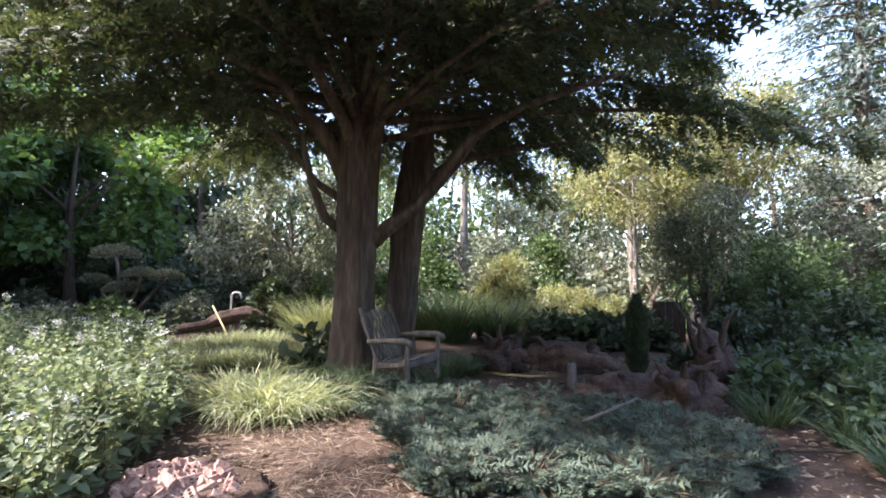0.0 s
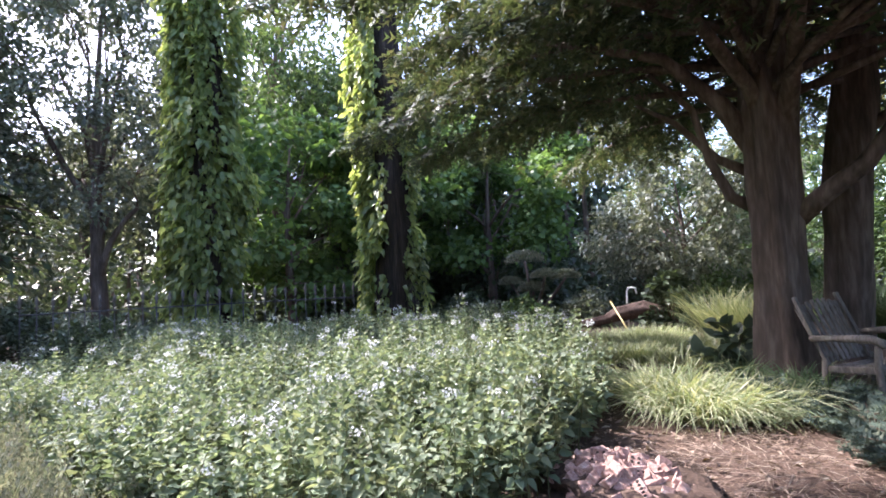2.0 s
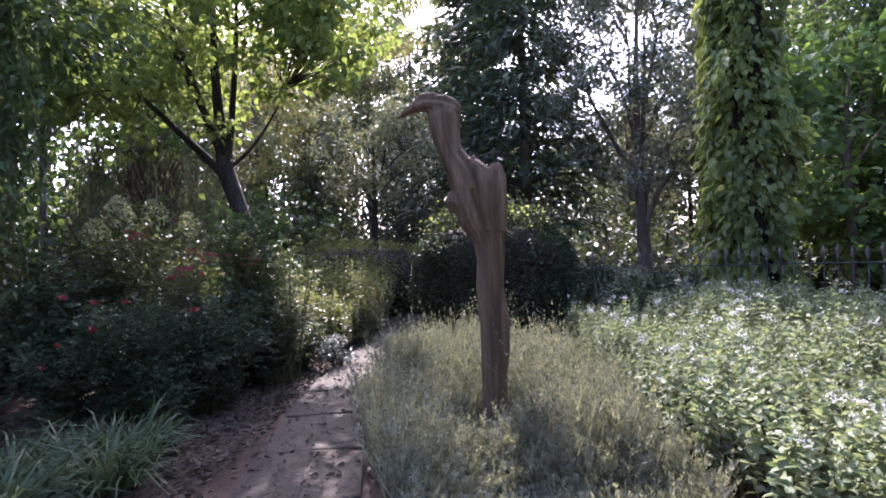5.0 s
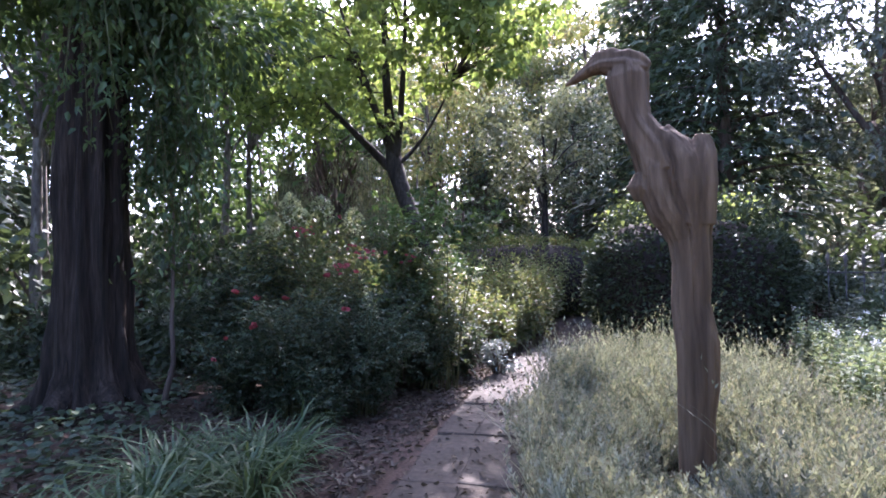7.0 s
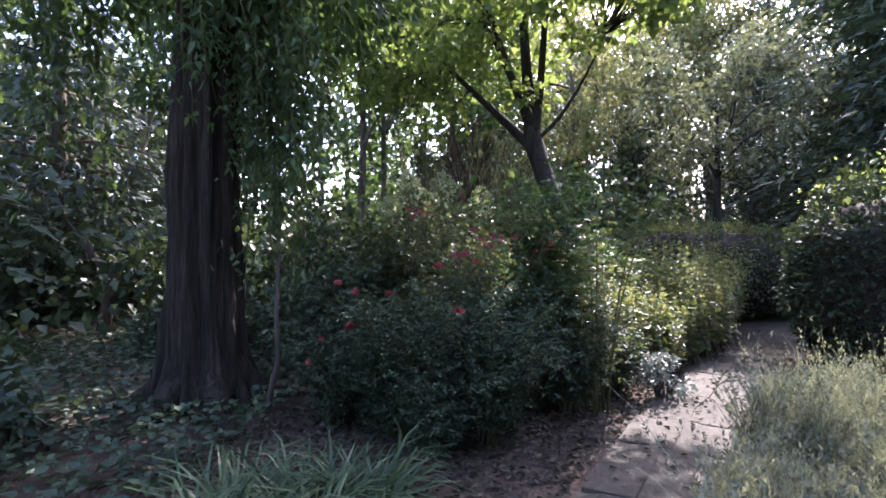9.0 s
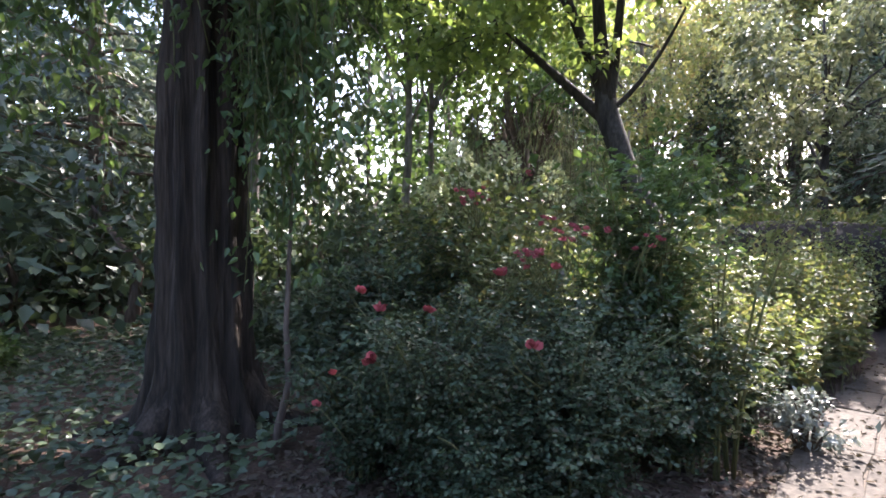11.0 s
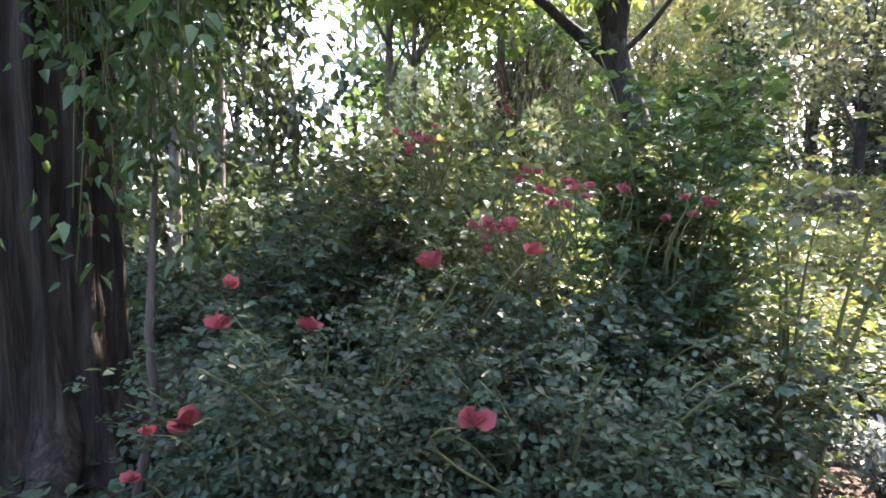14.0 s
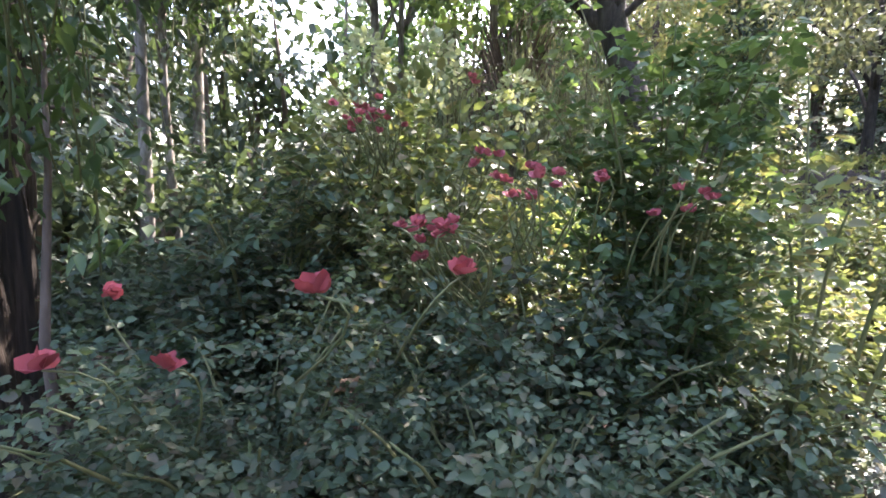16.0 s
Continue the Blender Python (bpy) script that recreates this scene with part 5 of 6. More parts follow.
for x, y in [(-3.45, -2.75), (-3.65, -3.05), (-3.2, -3.1), (-3.95, -2.95), (-2.85, -3.0), (-3.4, -3.45), (-2.4, -3.1)]:
    tufts("sedge_clump", x, y, 0.15, 130, 0.52, L_SEDGE, "strappy green sedge clump on shaded earth", 0.019, 1.15)


# ---- roses ----
def petals(centre, r, m, mat, parent, label):
    """A loose open bloom of curled petals."""
    d = sphere_dirs(m)
    d[:, 2] = np.abs(d[:, 2]) * 0.7 + 0.55
    d = unit(d + np.array([0.35 * math.sin(centre[0] * 50), 0.35 * math.cos(centre[1] * 60), -0.1]))
    P = np.array(centre) + d * r * 0.05
    return leaves("bloom", P, d, r * (0.65 + 0.35 * rng.random(m)), mat, parent, "round", 1.05, up=np.tile([0, 0, 1.0], (m, 1)), label=label)


def rose_bush(x, y, r, h, canes, per_cane, label, mat=None, blooms=(), flower=None, leaf=0.05, tall=1.0):
    e = empty("rose_bush", x, y, 0, label, "rose")
    t = Tubes()
    P, D = [], []
    for i in range(canes):
        a = i * 2.399 + rng.normal() * 0.3
        l = r * (0.3 + 0.8 * rng.random())
        hh = np.array([math.cos(a), math.sin(a), 0])
        z = h * (0.45 + 0.6 * rng.random())
        tip = np.array([x, y, z]) + hh * l
        pts = curve_pts((x + hh[0] * 0.1, y + hh[1] * 0.1, 0), tip, (-hh[0] * 0.1, -hh[1] * 0.1, 0.12 * h), 8)
        t.add(pts, taper(0.011, 0.003, 8), 5)
        k = np.array([tuple(p) for p in pts])
        m = per_cane
        f = (0.15 + 0.85 * rng.random(m)) * 7
        i0 = np.minimum(6, f.astype(int))
        w = (f - i0)[:, None]
        q = k[i0] * (1 - w) + k[i0 + 1] * w + rng.normal(size=(m, 3)) * 0.085
        b = rng.random(m) * 6.283
        d = np.column_stack([np.cos(b), np.sin(b), -0.15 + rng.normal(size=m) * 0.5])
        side = np.column_stack([-np.sin(b), np.cos(b), np.zeros(m)])
        # five leaflets on a common stalk
        for o, s, g in ((0.06, 0, 1.0), (0.04, 1, 0.6), (0.04, -1, 0.6), (0.012, 1, 0.7), (0.012, -1, 0.7)):
            P.append(q + d * o + side * s * 0.006)
            D.append(d * g + side * s * 0.9)
    t.make("canework", M_STEM, e)["kind"] = "stuff"
    P, D = np.concatenate(P), np.concatenate(D)
    P[:, 2] = np.maximum(P[:, 2], 0.03)
    leaves("foliage", P, D, leaf * (0.7 + 0.5 * rng.random(len(P))), mat or L_ROSE, e, "nettle", 1.25)
    for bx, by, bz, br in blooms:
        sway = Vector((rng.normal() * 0.05, rng.normal() * 0.05, 0.05))
        st = Tubes().add(curve_pts((bx * 0.75 + x * 0.25, by * 0.75 + y * 0.25, bz - 0.22), (bx, by, bz), sway, 6), taper(0.0035, 0.0022, 6), 5).make("flower_stem", M_STEM, e)
        petals((bx, by, bz), br, 11, flower, st, "open bloom in full colour")
    return e


BLOOMS = [(-4.7, -4.2, 1.2, 0.058), (-4.48, -3.68, 1.16, 0.06), (-4.68, -3.55, 1.15, 0.05), (-4.36, -3.6, 0.93, 0.07), (-4.68, -2.89, 1.07, 0.055), (-4.85, -3.2, 1.35, 0.055), (-4.35, -3.92, 0.81, 0.045), (-4.31, -4.03, 0.63, 0.04), (-5.09, -3.05, 1.38, 0.05)]
rose_bush(-4.95, -3.75, 0.62, 1.12, 40, 92, "dense shrub rose with coral red blooms", None, BLOOMS[:4] + BLOOMS[5:], L_RED, 0.029)
rose_bush(-5.3, -3.1, 0.55, 1.12, 36, 92, "shrub rose with glossy dark leaves and one coral bloom", None, [BLOOMS[4]], L_RED, 0.029)
pink = []
for cx, cy, cz, m, s in [(-5.66, -4.2, 1.83, 20, 0.075), (-5.28, -3.33, 1.43, 14, 0.065), (-5.68, -3.3, 1.56, 13, 0.08), (-5.66, -3.52, 1.66, 5, 0.04), (-6.1, -3.96, 2.02, 3, 0.03), (-6.0, -3.0, 1.52, 5, 0.05)]:
    pink += [(cx + rng.normal() * s, cy + rng.normal() * s, cz + rng.normal() * s * 0.5, 0.031) for _ in range(m)]
rose_bush(-6.0, -4.2, 0.75, 1.72, 36, 54, "tall rambling rose with clustered dark pink blooms", L_OLIVE, pink[:20] + pink[47:55], L_PINK, 0.045)
rose_bush(-5.95, -3.4, 0.6, 1.3, 28, 54, "rambling rose with small dark pink blooms", None, pink[20:47] + pink[55:], L_PINK, 0.042)
rose_bush(-6.9, -3.45, 0.7, 1.9, 26, 44, "open leggy rose with light olive leaves", L_OLIVE, (), None, 0.05)
rose_bush(-7.7, -3.6, 0.7, 1.6, 24, 44, "open leggy rose bush beside the path", L_OLIVE, (), None, 0.05)
rose_bush(-6.4, -2.95, 0.45, 0.9, 26, 40, "low twiggy rose with sparse leaves", L_ROSE, (), None, 0.04)
rose_bush(-7.2, -2.9, 0.4, 0.7, 22, 36, "low twiggy shrub at the path edge", L_ROSE, (), None, 0.04)
rose_bush(-4.85, -3.25, 0.34, 0.62, 20, 60, "low dense rose shoots under the taller canes", None, (), None, 0.03)
rose_bush(-4.8, -4.3, 0.4, 0.75, 22, 60, "dark rose shoots beside the great trunk", None, (), None, 0.034)
rose_bush(-5.5, -4.9, 0.75, 1.7, 32, 60, "dense dark-leaved shrub rose", None, (), None, 0.05)
rose_bush(-7.2, -4.9, 0.8, 1.7, 28, 56, "tall leafy rose thicket", L_OLIVE, (), None, 0.05)
rose_bush(-6.55, -3.3, 0.6, 2.25, 24, 50, "tall arching rose with large dark leaves", L_GREEN, (), None, 0.055)
rose_bush(-6.5, -2.75, 0.6, 2.0, 10, 30, "leggy arching rose with light leaves", L_OLIVE, (), None, 0.05)


def hydrangea(x, y, h, heads):
    e = empty("hydrangea", x, y, 0, "tall hydrangea with pale green conical flower heads", "shrub")
    t = Tubes()
    for hx, hy, hz in heads:
        t.add(curve_pts((x, y, 0), (hx, hy, hz), (0, 0, 0.2), 7), taper(0.014, 0.006, 7), 5)
        m = 260
        s = rng.random(m)
        d = sphere_dirs(m)
        P = np.array([hx, hy, hz]) + d * (0.15 * (1 - 0.6 * s))[:, None] + np.column_stack([0 * s, 0 * s, s * 0.16])
        leaves("flower_head", P, d, 0.034, L_PALE, e, "round", 1.1, label="pale green flower head")["kind"] = "stuff"
    t.make("stemwork", M_STEM, e)["kind"] = "stuff"
    P, d = clump_points(np.array(heads) - np.array([0, 0, 0.4]), np.full(len(heads), 0.42), 1700, 1.1)
    leaves("foliage", P, d + np.array([0, 0, -0.2]), 0.075, L_OLIVE, e, "broad")


hydrangea(-6.3, -4.75, 2.2, [(-5.97, -4.62, 2.12), (-6.16, -4.3, 2.1), (-6.7, -4.2, 1.98), (-6.5, -4.9, 2.0), (-5.9, -4.85, 1.85), (-6.3, -5.2, 1.9)])

# ---- trees near the path ----
def leaning_tree():
    x, y = -9.5, -4.0
    e = empty("leaning_tree", x, y, 0, "leaning broadleaf tree with forked limbs and bright translucent leaves", "tree")
    fx, fy, fz = -9.95, -5.45, 3.4
    tube = Tubes().add([(x, y, -0.1), (x - 0.05, y - 0.15, 0.6), (x - 0.15, y - 0.5, 1.5), (x - 0.3, y - 1.05, 2.5), (fx, fy, fz), (fx - 0.05, fy - 0.1, 4.2)], [0.22, 0.18, 0.165, 0.155, 0.17, 0.13], 12, 0.15, 1)
    tube.make("trunk", M_BARK_BACKLIT, e)
    tips = [(-9.5, -7.9, 5.8), (-9.85, -6.75, 6.4), (-9.9, -5.55, 8.0), (-9.6, -5.0, 7.6), (-10.4, -4.3, 5.2), (-9.2, -6.6, 7.6)]
    for i, tp in enumerate(tips):
        thick = (0.095, 0.07, 0.125, 0.085, 0.045, 0.07)[i]
        bend = ((0, 0.1, -0.1), (0, 0.1, -0.05), (0.05, -0.1, 0), (0, 0.12, 0.1), (0, 0, -0.28), (0, -0.1, 0.2))[i]
        Tubes().add(curve_pts((fx, fy, fz + 0.12 * (i % 3) - 0.1), tp, bend, 9), taper(thick, 0.015, 9), 9, 0.15, i).make("limb", M_BARK_BACKLIT, e)
    C = np.concatenate([crown_centers((-9.0, -6.6, 6.3), (3.1, 3.0, 2.4), 100, 0.25), crown_centers((-9.45, -3.5, 6.5), (2.3, 1.7, 1.8), 54, 0.2)])
    lim = Tubes()
    for i, c in enumerate(C):
        a = min((Vector(tp).lerp(Vector((fx, fy, fz)), k) for tp in tips for k in (0.05, 0.2, 0.35, 0.5)), key=lambda q: (q - Vector(c)).length)
        lim.add(curve_pts(a, c, (rng.normal() * 0.15, rng.normal() * 0.15, 0.12), 6), taper(0.02, 0.005, 6), 4)
    lim.make("branchwork", M_BARK_BACKLIT, e)["kind"] = "stuff"
    n = 16500
    P, d = clump_points(C, 0.4 + 0.35 * rng.random(len(C)), n, 0.5)
    leaves("crown", P, d * 0.5 + rng.normal(size=d.shape) * 0.4 + np.array([0, 0, -0.5]), 0.125 * (0.6 + 0.7 * rng.random(n)), L_LIME, e, "lobed")


leaning_tree()
bl, cn = broadleaf, conifer
# facing the start
bl("maple_tree", -10.0, 13.8, 8, 0.16, (0, 0, 4.4, 3.4, 3.0, 2.6), 60, 10000, 0.18, L_MAPLE, M_BARK, "leafy bright green maple", 0.8, shape="lobed")
bl("maple_tree", -13.0, 12.6, 9, 0.2, (0, 0, 5.2, 3.2, 3.0, 3.2), 60, 10000, 0.19, L_GREEN, M_BARK, "tall bright green maple behind the trunks", 0.8, shape="lobed")
bl("maple_tree", -13.6, 8.6, 8, 0.16, (0, 0, 4.2, 2.4, 2.4, 3.4), 50, 8000, 0.19, L_MAPLE, M_BARK, "sunlit maple between the ivy-clad trunks", 0.75, shape="lobed")
bl("small_tree", -4.0, 13.0, 5, 0.09, (0, 0, 2.9, 2.2, 1.6, 1.7), 44, 12000, 0.12, L_GREY, M_BARK, "glossy grey-green small tree", 0.55)
bl("birch_tree", 0.8, 20.0, 14, 0.2, (0, 0, 9, 3, 3, 4), 50, 8000, 0.14, L_YELLOW, M_BARK_GREY, "tall pale-barked tree with thin yellow crown", 0.8, fork=0.6)
bl("birch_tree", 6.1, 16.0, 12, 0.14, (0, 0, 6, 2.6, 2.4, 3.6), 44, 7000, 0.13, L_YELLOW, M_BARK_GREY, "slender pale trunk with yellow-green leaves", 0.7, fork=0.4)
bl("birch_tree", 7.4, 17.4, 11, 0.16, (0, 0, 6.2, 2.8, 2.6, 3.0), 44, 9000, 0.13, L_YELLOW, M_BARK, "yellowing broadleaf tree in sunlight", 0.7)
bl("birch_tree", 7.4, 14.6, 9, 0.1, (0, 0, 5.4, 1.6, 1.6, 3.2), 36, 6000, 0.11, L_GREY, M_BARK_GREY, "slim grey-leaved tree beside the birches", 0.6)
bl("willow_shrub", 4.4, 21.5, 7, 0.12, (0, 0, 3.2, 3.2, 2.2, 2.6), 50, 9000, 0.14, L_GREY, M_BARK_GREY, "pale grey-green thicket tree in sun", 0.8)
bl("willow_shrub", -2.6, 19.0, 6, 0.1, (0, 0, 3.0, 2.6, 2.0, 2.4), 44, 8000, 0.14, L_GREEN, M_BARK, "mid green thicket tree", 0.8)
bl("willow_shrub", 9.6, 12.6, 5, 0.1, (0, 0, 2.6, 2.2, 2.2, 2.2), 44, 10000, 0.11, L_GREY, M_BARK, "grey-green dappled small tree", 0.6)
cn("spruce_tree", 12.2, 14.6, 16, 4.2, 1.0, 150, 130, 0.32, L_BLUE, M_BARK, "tall blue-green spruce with layered limbs", 0.22)
cn("spruce_tree", 11.4, 9.0, 11, 3.2, 0.8, 80, 64, 0.29, L_BLUE, M_BARK, "blue-green spruce at the garden edge", 0.2)
for x, y, h, m in [(-2.0, 14.6, 2.6, L_GREEN), (-0.4, 15.6, 2.8, L_GREEN), (1.6, 16.4, 3.0, L_GREY), (3.4, 17.0, 3.2, L_GREEN), (6.8, 12.6, 2.0, L_GREEN), (8.4, 14.0, 2.6, L_GREEN), (-5.6, 15.4, 3.0, L_DARK), (10.2, 11.0, 3.0, L_GREEN)]:
    shrub("tall_shrub", x, y, 1.1, 0.9, h, 4200, 0.13, m, "tall loose shrub in dappled sun", 30, 0.42)
bl("feathery_tree", 4.45, 8.85, 4.2, 0.07, (0, 0, 2.25, 0.75, 0.75, 1.2), 40, 5200, 0.07, L_WILLOW, M_BARK_GREY, "fine-leaved grey-green small tree beside the pillar", 0.34, fork=0.2)
bl("acer_tree", 6.6, 11.6, 6.2, 0.09, (0, 0, 4.9, 1.7, 1.5, 1.0), 44, 8000, 0.1, L_YELLOW, M_BARK_GREY, "tall yellowing acer over the pillar", 0.5, fork=0.5)
bl("acer_tree", 5.0, 13.4, 5.2, 0.09, (0, 0, 4.0, 1.7, 1.4, 1.1), 40, 7000, 0.1, L_YELLOW, M_BARK_GREY, "small yellow-green acer on a slim pale trunk", 0.5, fork=0.5)
bl("woodland_tree", -17.0, 10.4, 13, 0.2, (0, 0, 9.6, 3.2, 3.2, 5.0), 70, 12000, 0.2, L_GREEN, M_BARK, "tall green tree behind the creeper trunks", 0.9, fork=0.4)
# facing the sculpture
cn("dark_conifer", -18.3, 1.0, 15, 3.4, 2.0, 120, 100, 0.5, L_DARK, M_BARK, "tall dark conifer with bare lower trunk", 0.25, 0.1, spread=0.34, power=0.7)
cn("dark_conifer", -20.4, -0.9, 14, 3.2, 2.0, 110, 90, 0.5, L_DARK, M_BARK, "tall dark conifer standing behind the hedge", 0.22, 0.1, spread=0.34, power=0.7)
bl("forked_tree", -15.7, 4.3, 10, 0.22, (0, 0, 7.4, 2.8, 2.8, 4.6), 100, 26000, 0.14, L_GREY, M_BARK, "many-limbed tree with fine grey-green leaves", 0.7, fork=0.22)
bl("forked_tree", -18.6, 10.2, 9, 0.2, (0, 0, 5.6, 2.4, 2.4, 3.0), 50, 11000, 0.13, L_GREEN, M_BARK, "dark limbed tree behind the creeper trunk", 0.7, fork=0.25)
bl("robinia_tree", -27.0, -4.4, 18, 0.28, (0, 0, 10.5, 4.6, 4.6, 6.4), 120, 22000, 0.2, L_YELLOW, M_BARK, "airy yellow-green tree against bright sky", 0.75, fork=0.4)
bl("robinia_tree", -15.2, -3.8, 7.5, 0.13, (-0.3, 0.0, 5.0, 2.5, 2.2, 1.9), 60, 6000, 0.13, L_WILLOW, M_BARK_BACKLIT, "slender leaning yellow-green tree", 0.5, fork=0.45)
cn("dark_conifer", -19.9, -7.1, 7.0, 1.3, 0.6, 90, 70, 0.26, L_DARK, M_BARK, "narrow dark conifer against the sky", 0.14, -0.3, spread=0.4, power=0.5)
cn("dark_conifer", -21.5, -4.0, 8.5, 1.6, 0.6, 90, 70, 0.28, L_DARK, M_BARK, "second narrow dark conifer", 0.14, -0.3, spread=0.4, power=0.5)
# behind the roses
cn("dark_conifer", -1.6, -12.6, 12, 2.8, 1.2, 80, 60, 0.46, L_DARK, M_BARK, "dark conifer deep in the shade", 0.2, 0.2, spread=0.34, power=0.7)
cn("dark_conifer", -5.2, -15.0, 13, 2.6, 1.5, 80, 60, 0.46, L_BLUE, M_BARK, "blue-green conifer deep in the shade", 0.2, 0.2, spread=0.34, power=0.7)
for x, y, r, h in [(-9.95, -10.6, 0.13, 11), (-10.6, -9.9, 0.1, 10), (-6.45, -11.1, 0.12, 11), (-8.06, -13.8, 0.16, 12), (-7.2, -12.0, 0.1, 10), (-12.4, -9.2, 0.12, 10)]:
    bl("woodland_tree", x, y, h, r, (0, 0, h * 0.66, 1.8, 1.8, h * 0.25), 34, 4600, 0.16, L_GREEN, M_BARK_GREY, "slim grey-barked woodland tree", 0.7, fork=0.5)


def weeping(x, y, top, r, n, mat, label):
    e = empty("weeping_willow", x, y, 0, label, "tree")
    Tubes().add([(x, y, -0.1), (x, y, top * 0.5), (x, y, top)], [0.15, 0.11, 0.04], 8, 0.1).make("trunk", M_BARK, e)
    P = []
    lim = Tubes()
    for i in range(70):
        a = rng.random() * 6.283
        q = r * math.sqrt(rng.random())
        bx, by = x + math.cos(a) * q, y + math.sin(a) * q
        z1 = top * (0.75 + 0.3 * rng.random())
        z2 = z1 * (0.25 + 0.3 * rng.random())
        lim.add([(x, y, top * 0.7), ((x + bx) / 2, (y + by) / 2, z1 + 0.2), (bx, by, z1), (bx, by, z2)], [0.03, 0.015, 0.008, 0.003], 4)
        m = n // 70
        P.append(np.column_stack([bx + rng.normal(size=m) * 0.06, by + rng.normal(size=m) * 0.06, z2 + (z1 - z2) * rng.random(m)]))
    lim.make("branchwork", M_BARK, e)["kind"] = "stuff"
    P = np.concatenate(P)
    leaves("crown", P, rng.normal(size=P.shape) * 0.35 + np.array([0, 0, -1.0]), 0.14, mat, e, "needle", 1.6)


weeping(-11.9, -8.4, 4.2, 1.7, 9000, L_WILLOW, "drooping yellow-green weeping willow tree")
weeping(-10.6, -7.4, 3.2, 1.2, 6000, L_WILLOW, "low drooping yellow-green willow")
for x, y, h, m in [(-8.6, -5.2, 1.8, L_GREEN), (-8.8, -6.8, 1.8, L_DARK), (-7.6, -7.4, 1.5, L_DARK), (-6.4, -6.8, 1.4, L_DARK), (-12.0, -5.4, 2.0, L_GREEN), (-10.9, -4.6, 1.7, L_GREEN), (-2.3, -5.9, 0.7, L_DARK), (-1.2, -6.6, 0.9, L_DARK), (-2.6, -8.8, 0.8, L_GREEN), (-5.4, -8.6, 0.9, L_DARK)]:
    shrub("garden_shrub", x, y, 0.6 + 0.25 * h, 0.6 + 0.25 * h, h, int(2800 + 1700 * h), 0.10, m, "dense leafy shrub in half shade", 30, 0.22 + 0.1 * h)


# ---- woods all round ----
def woods(name, a0, a1, r0, r1, count, low, high, n, leaf, mat, label, trunks=True, centre=(-4, 2)):
    """A far belt of mixed trees: stems and clumps of leaves with gaps."""
    C, R = [], []
    t = Tubes()
    for i in range(count):
        a = radians(a0 + (a1 - a0) * (i + rng.random()) / count) + math.pi / 2
        q = r0 + (r1 - r0) * rng.random()
        x, y = centre[0] + math.cos(a) * q, centre[1] + math.sin(a) * q
        h = low + (high - low) * rng.random()
        t.add([(x, y, 0), (x + rng.normal() * 0.2, y, h * 0.5), (x + rng.normal() * 0.4, y, h)], [0.13, 0.09, 0.02], 6)
        k = 12
        C.append(np.column_stack([x + rng.normal(size=k) * 1.1, y + rng.normal(size=k) * 1.1, h * (0.05 + 0.97 * rng.random(k))]))
        R.append(0.8 + 0.8 * rng.random(k))
    C, R = np.concatenate(C), np.concatenate(R)
    P, d = clump_points(C, R, n, 0.8)
    P[:, 2] = np.maximum(P[:, 2], 0.1)
    tagged(leaves(name, P, d * 0.5 + rng.normal(size=d.shape) * 0.5 + np.array([0, 0, -0.3]), leaf * (0.6 + 0.8 * rng.random(n)), mat, None, "kite", 1.2), label, "trees", kind="stuff")
    tagged(t.make(name + "_trunks", M_BARK), "dark trunks of the far trees", "trees", kind="stuff")


woods("far_woods_front", -50, 22, 24, 30, 42, 5, 10, 32000, 0.32, L_GREEN, "far belt of green trees behind the cypress")
woods("far_woods_mid", 60, 80, 22, 28, 18, 7, 13, 15000, 0.3, L_GREY, "lower pale trees between the conifers")
woods("far_woods_left", 16, 60, 18, 25, 44, 9, 16, 38000, 0.34, L_DARK, "dense dark woods behind the ivy-clad trunks")
woods("far_woods_sun", 74, 128, 25, 32, 50, 5, 12, 32000, 0.33, L_GREY, "thin pale trees against the bright sky")
woods("far_woods_rose", 128, 152, 20, 27, 17, 6, 12, 14000, 0.33, L_GREEN, "far woods behind the rose thicket")
woods("far_woods_shade", 158, 190, 20, 27, 28, 6, 12, 20000, 0.36, L_DARK, "dark far woods behind the great trunk")
woods("far_woods_behind", 190, 305, 20, 27, 44, 7, 12, 20000, 0.4, L_GREEN, "woods closing the garden")
woods("undergrowth_front", -46, 20, 17, 22, 46, 1.2, 3.2, 24000, 0.2, L_GREY, "pale sunlit undergrowth under the far trees")
woods("undergrowth_sun", 76, 128, 18.5, 24, 40, 1.2, 3.4, 24000, 0.2, L_GREY, "pale undergrowth against the bright sky")
woods("undergrowth_left", 20, 78, 14.5, 18, 40, 1.4, 2.6, 20000, 0.24, L_DARK, "dark undergrowth under the woods")
woods("undergrowth_rose", 124, 149, 13.5, 18, 26, 2.0, 4.6, 20000, 0.2, L_GREEN, "leafy undergrowth behind the roses")
woods("undergrowth_shade", 149, 190, 13, 18, 24, 1.2, 2.6, 14000, 0.22, L_DARK, "dark undergrowth behind the great trunk")


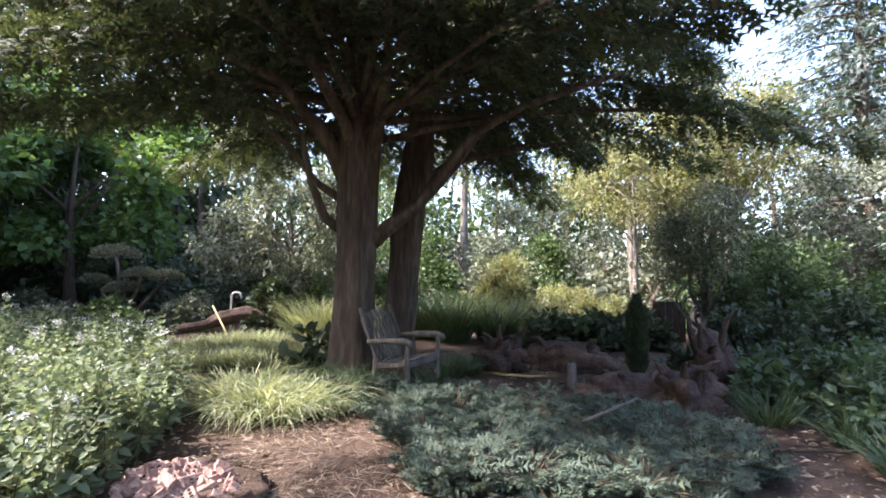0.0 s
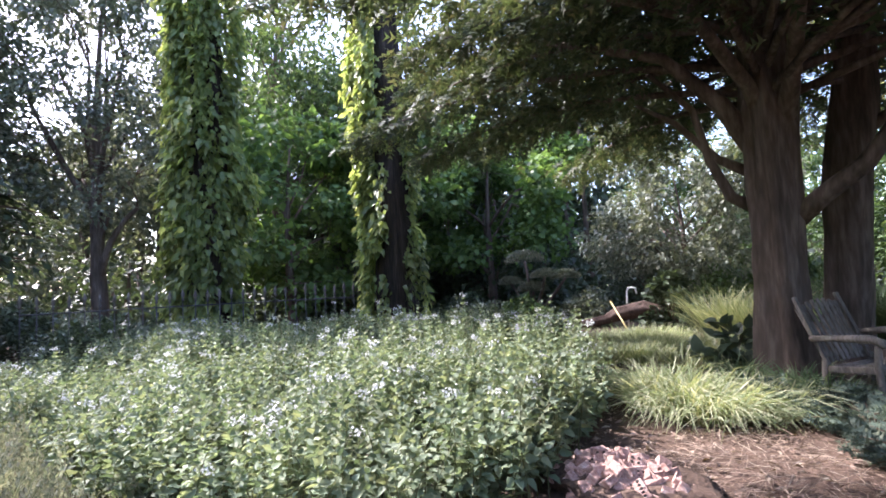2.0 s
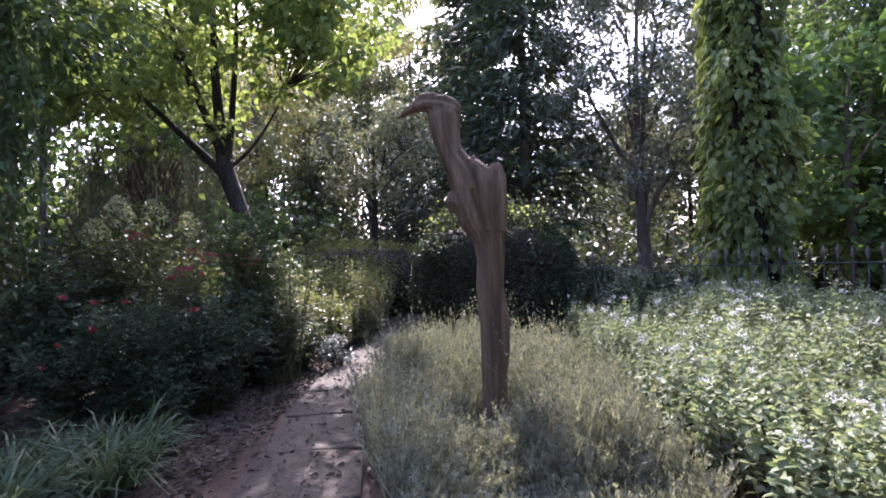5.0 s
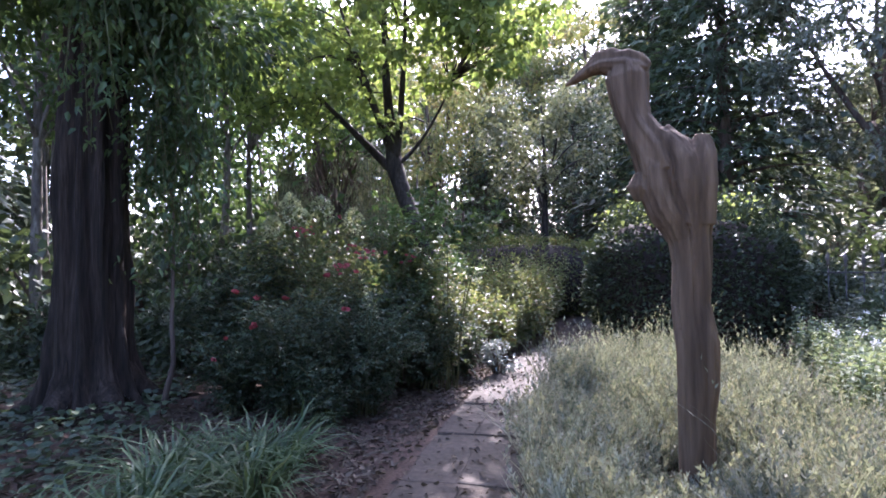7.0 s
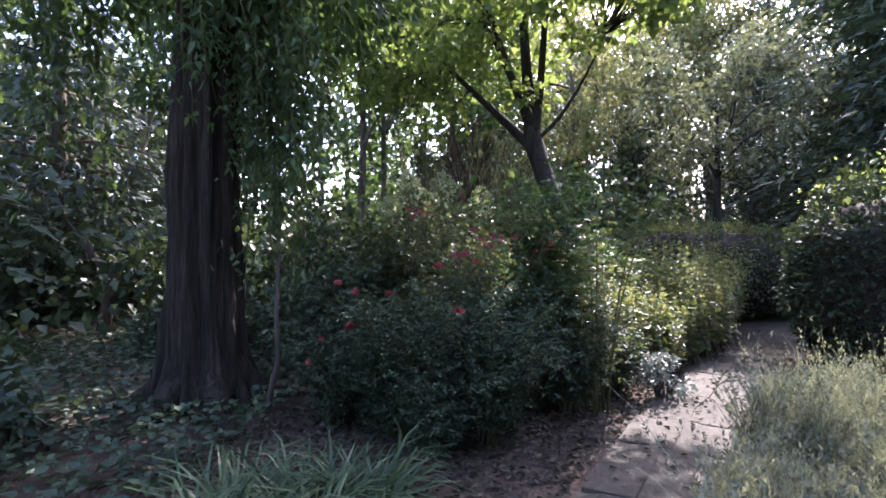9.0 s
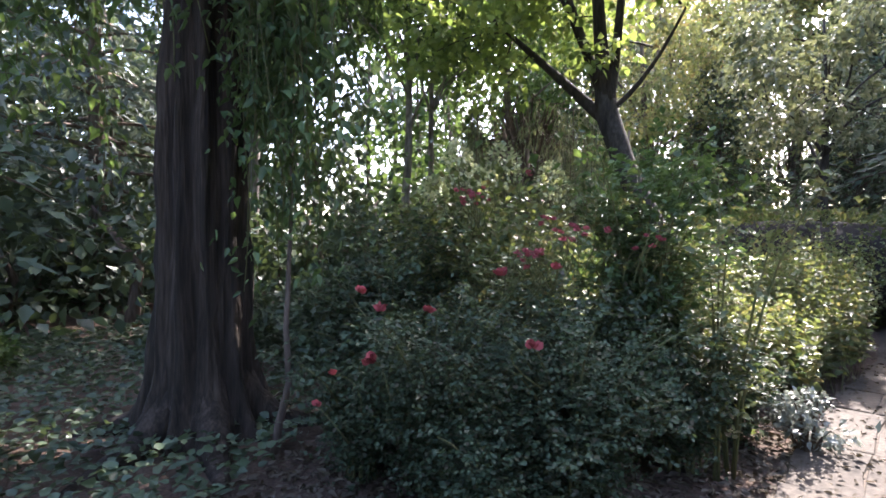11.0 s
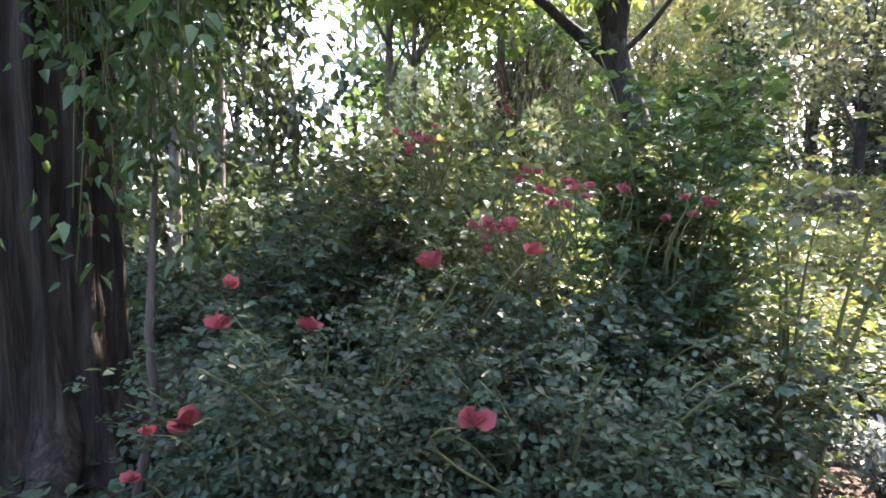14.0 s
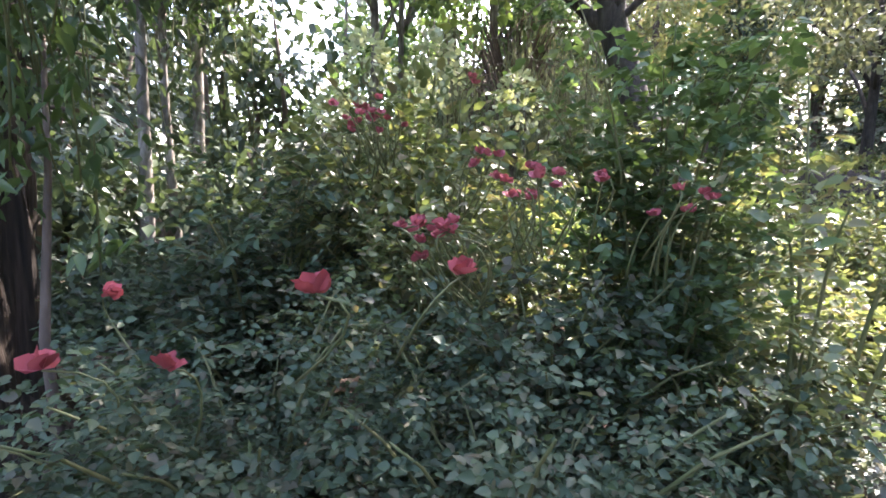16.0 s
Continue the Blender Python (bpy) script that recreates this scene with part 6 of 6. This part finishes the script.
# ---- flagstones of the path ----
def flagstones():
    path = bpy.data.objects["path"]
    pts = []
    for (x0, y0), (x1, y1) in zip(PATH_LINE[:-1], PATH_LINE[1:]):
        l = math.hypot(x1 - x0, y1 - y0)
        for k in range(int(l / 0.05)):
            pts.append((x0 + (x1 - x0) * k * 0.05 / l, y0 + (y1 - y0) * k * 0.05 / l))

    def spot(i, s):
        i = max(1, min(len(pts) - 2, int(i)))
        (ax, ay), (bx, by) = pts[i - 1], pts[i + 1]
        l = math.hypot(bx - ax, by - ay)
        return pts[i][0] - (by - ay) / l * s, pts[i][1] + (bx - ax) / l * s
    i = 20
    while i < 290:
        step = 14 + int(9 * rng.random())
        mid = (rng.random() - 0.5) * 0.22
        for lo, hi in ((-0.39, mid), (mid, 0.39)):
            off = 0
            c = []
            for u, v in ((0, 0), (0.5, 0), (1, 0), (1, 0.5), (1, 1), (0.5, 1), (0, 1), (0, 0.5)):
                x, y = spot(i + off + 0.06 + (step - 0.12) * u, lo + 0.003 + (hi - lo - 0.006) * v)
                c.append((x + rng.normal() * 0.012, y + rng.normal() * 0.012))
            cx, cy = sum(p[0] for p in c) / 8, sum(p[1] for p in c) / 8
            z = ground_z(cx, cy) + 0.044 + rng.normal() * 0.003
            tilt = rng.normal() * 0.012
            V = [(x, y, z - 0.03) for x, y in c] + [(x, y, z - 0.006 + tilt * (x - cx)) for x, y in c] + [(cx + (x - cx) * 0.97, cy + (y - cy) * 0.97, z + tilt * (x - cx)) for x, y in c]
            F = [(k, (k + 1) % 8, (k + 1) % 8 + 8, k + 8) for k in range(8)] + [(k + 8, (k + 1) % 8 + 8, (k + 1) % 8 + 16, k + 16) for k in range(8)] + [tuple(range(16, 24))]
            mesh_object("flagstone", V, F, M_FLAG, path, smooth=False)
        i += step


flagstones()
PATH_SIDE = [(-1.5, -0.2), (-3.3, -0.95), (-5.2, -1.35), (-9, -1.7), (-13, -1.7), (-13, -2.6), (-8, -2.8), (-4.2, -2.3), (-2.2, -1.6), (-1.0, -0.9)]
XY = scatter(PATH_SIDE, 1300)
a = rng.random(1300) * 6.283
tagged(leaves("dead_leaves", np.column_stack([XY, 0.052 + 0.012 * rng.random(1300)]), np.column_stack([np.cos(a), np.sin(a), 0.1 * rng.normal(size=1300)]), 0.025 + 0.04 * rng.random(1300), L_LITTER, None, "nettle", 1.0), "scattered dry brown leaves on the path", "litter", kind="stuff")
XY = scatter([(-2.6, -2.0), (-9, -2.65), (-9, -3.4), (-5, -5.0), (-3.2, -4.6), (-1.6, -3.2)], 9000)
a = rng.random(9000) * 6.283
tagged(leaves("bed_litter", np.column_stack([XY, 0.015 + 0.02 * rng.random(9000)]), np.column_stack([np.cos(a), np.sin(a), 0.25 * rng.normal(size=9000)]), 0.03 + 0.05 * rng.random(9000), L_LITTER, None, "nettle", 0.8), "dry leaves and twigs under the roses", "litter", kind="stuff")

XY = scatter([(-13, 13.5), (15, 12.5), (18, 30), (-15, 32)], 16000)
a = rng.random(16000) * 6.283
tagged(leaves("rough_grass", np.column_stack([XY, on_ground(XY)]), np.column_stack([np.cos(a) * 0.5, np.sin(a) * 0.5, 1 + 0 * a]), 0.16 + 0.22 * rng.random(16000), L_SEDGE, None, "kite", 0.5), "rough green grass under the far trees", "grass", kind="stuff")

# repeats that can be counted belong together
tally = {}
for o in scene.objects:
    if o.parent is None and "category" in o and "kind" not in o:
        tally.setdefault(o.name.split(".")[0], []).append(o)
for name, obs in tally.items():
    for o in obs:
        if len(obs) > 2 and "group" not in o:
            o["group"] = name.replace("_", " ") + "s of the garden"

# airy trees that close the view past the leaning tree
bl("robinia_tree", -28.0, -10.6, 18, 0.28, (0, 0, 10.5, 4.4, 4.4, 6.6), 110, 20000, 0.2, L_YELLOW, M_BARK, "tall hazy yellow-green tree far behind the path", 1.0, fork=0.3)
bl("robinia_tree", -30.0, -7.4, 17, 0.26, (0, 0, 10.0, 4.0, 4.0, 6.0), 90, 16000, 0.2, L_WILLOW, M_BARK, "tall pale tree far behind the path", 1.0, fork=0.3)
bl("robinia_tree", -18.2, -9.0, 12, 0.2, (0, 0, 7.0, 2.8, 2.8, 4.0), 80, 15000, 0.13, L_YELLOW, M_BARK, "tall airy yellow-green tree beyond the leaning tree", 0.7, fork=0.35)
bl("woodland_tree", -21.5, -12.5, 13, 0.2, (0, 0, 7.0, 3.2, 3.2, 4.6), 70, 12000, 0.16, L_GREY, M_BARK_GREY, "tall grey-green tree hazy against the sky", 0.8, fork=0.35)
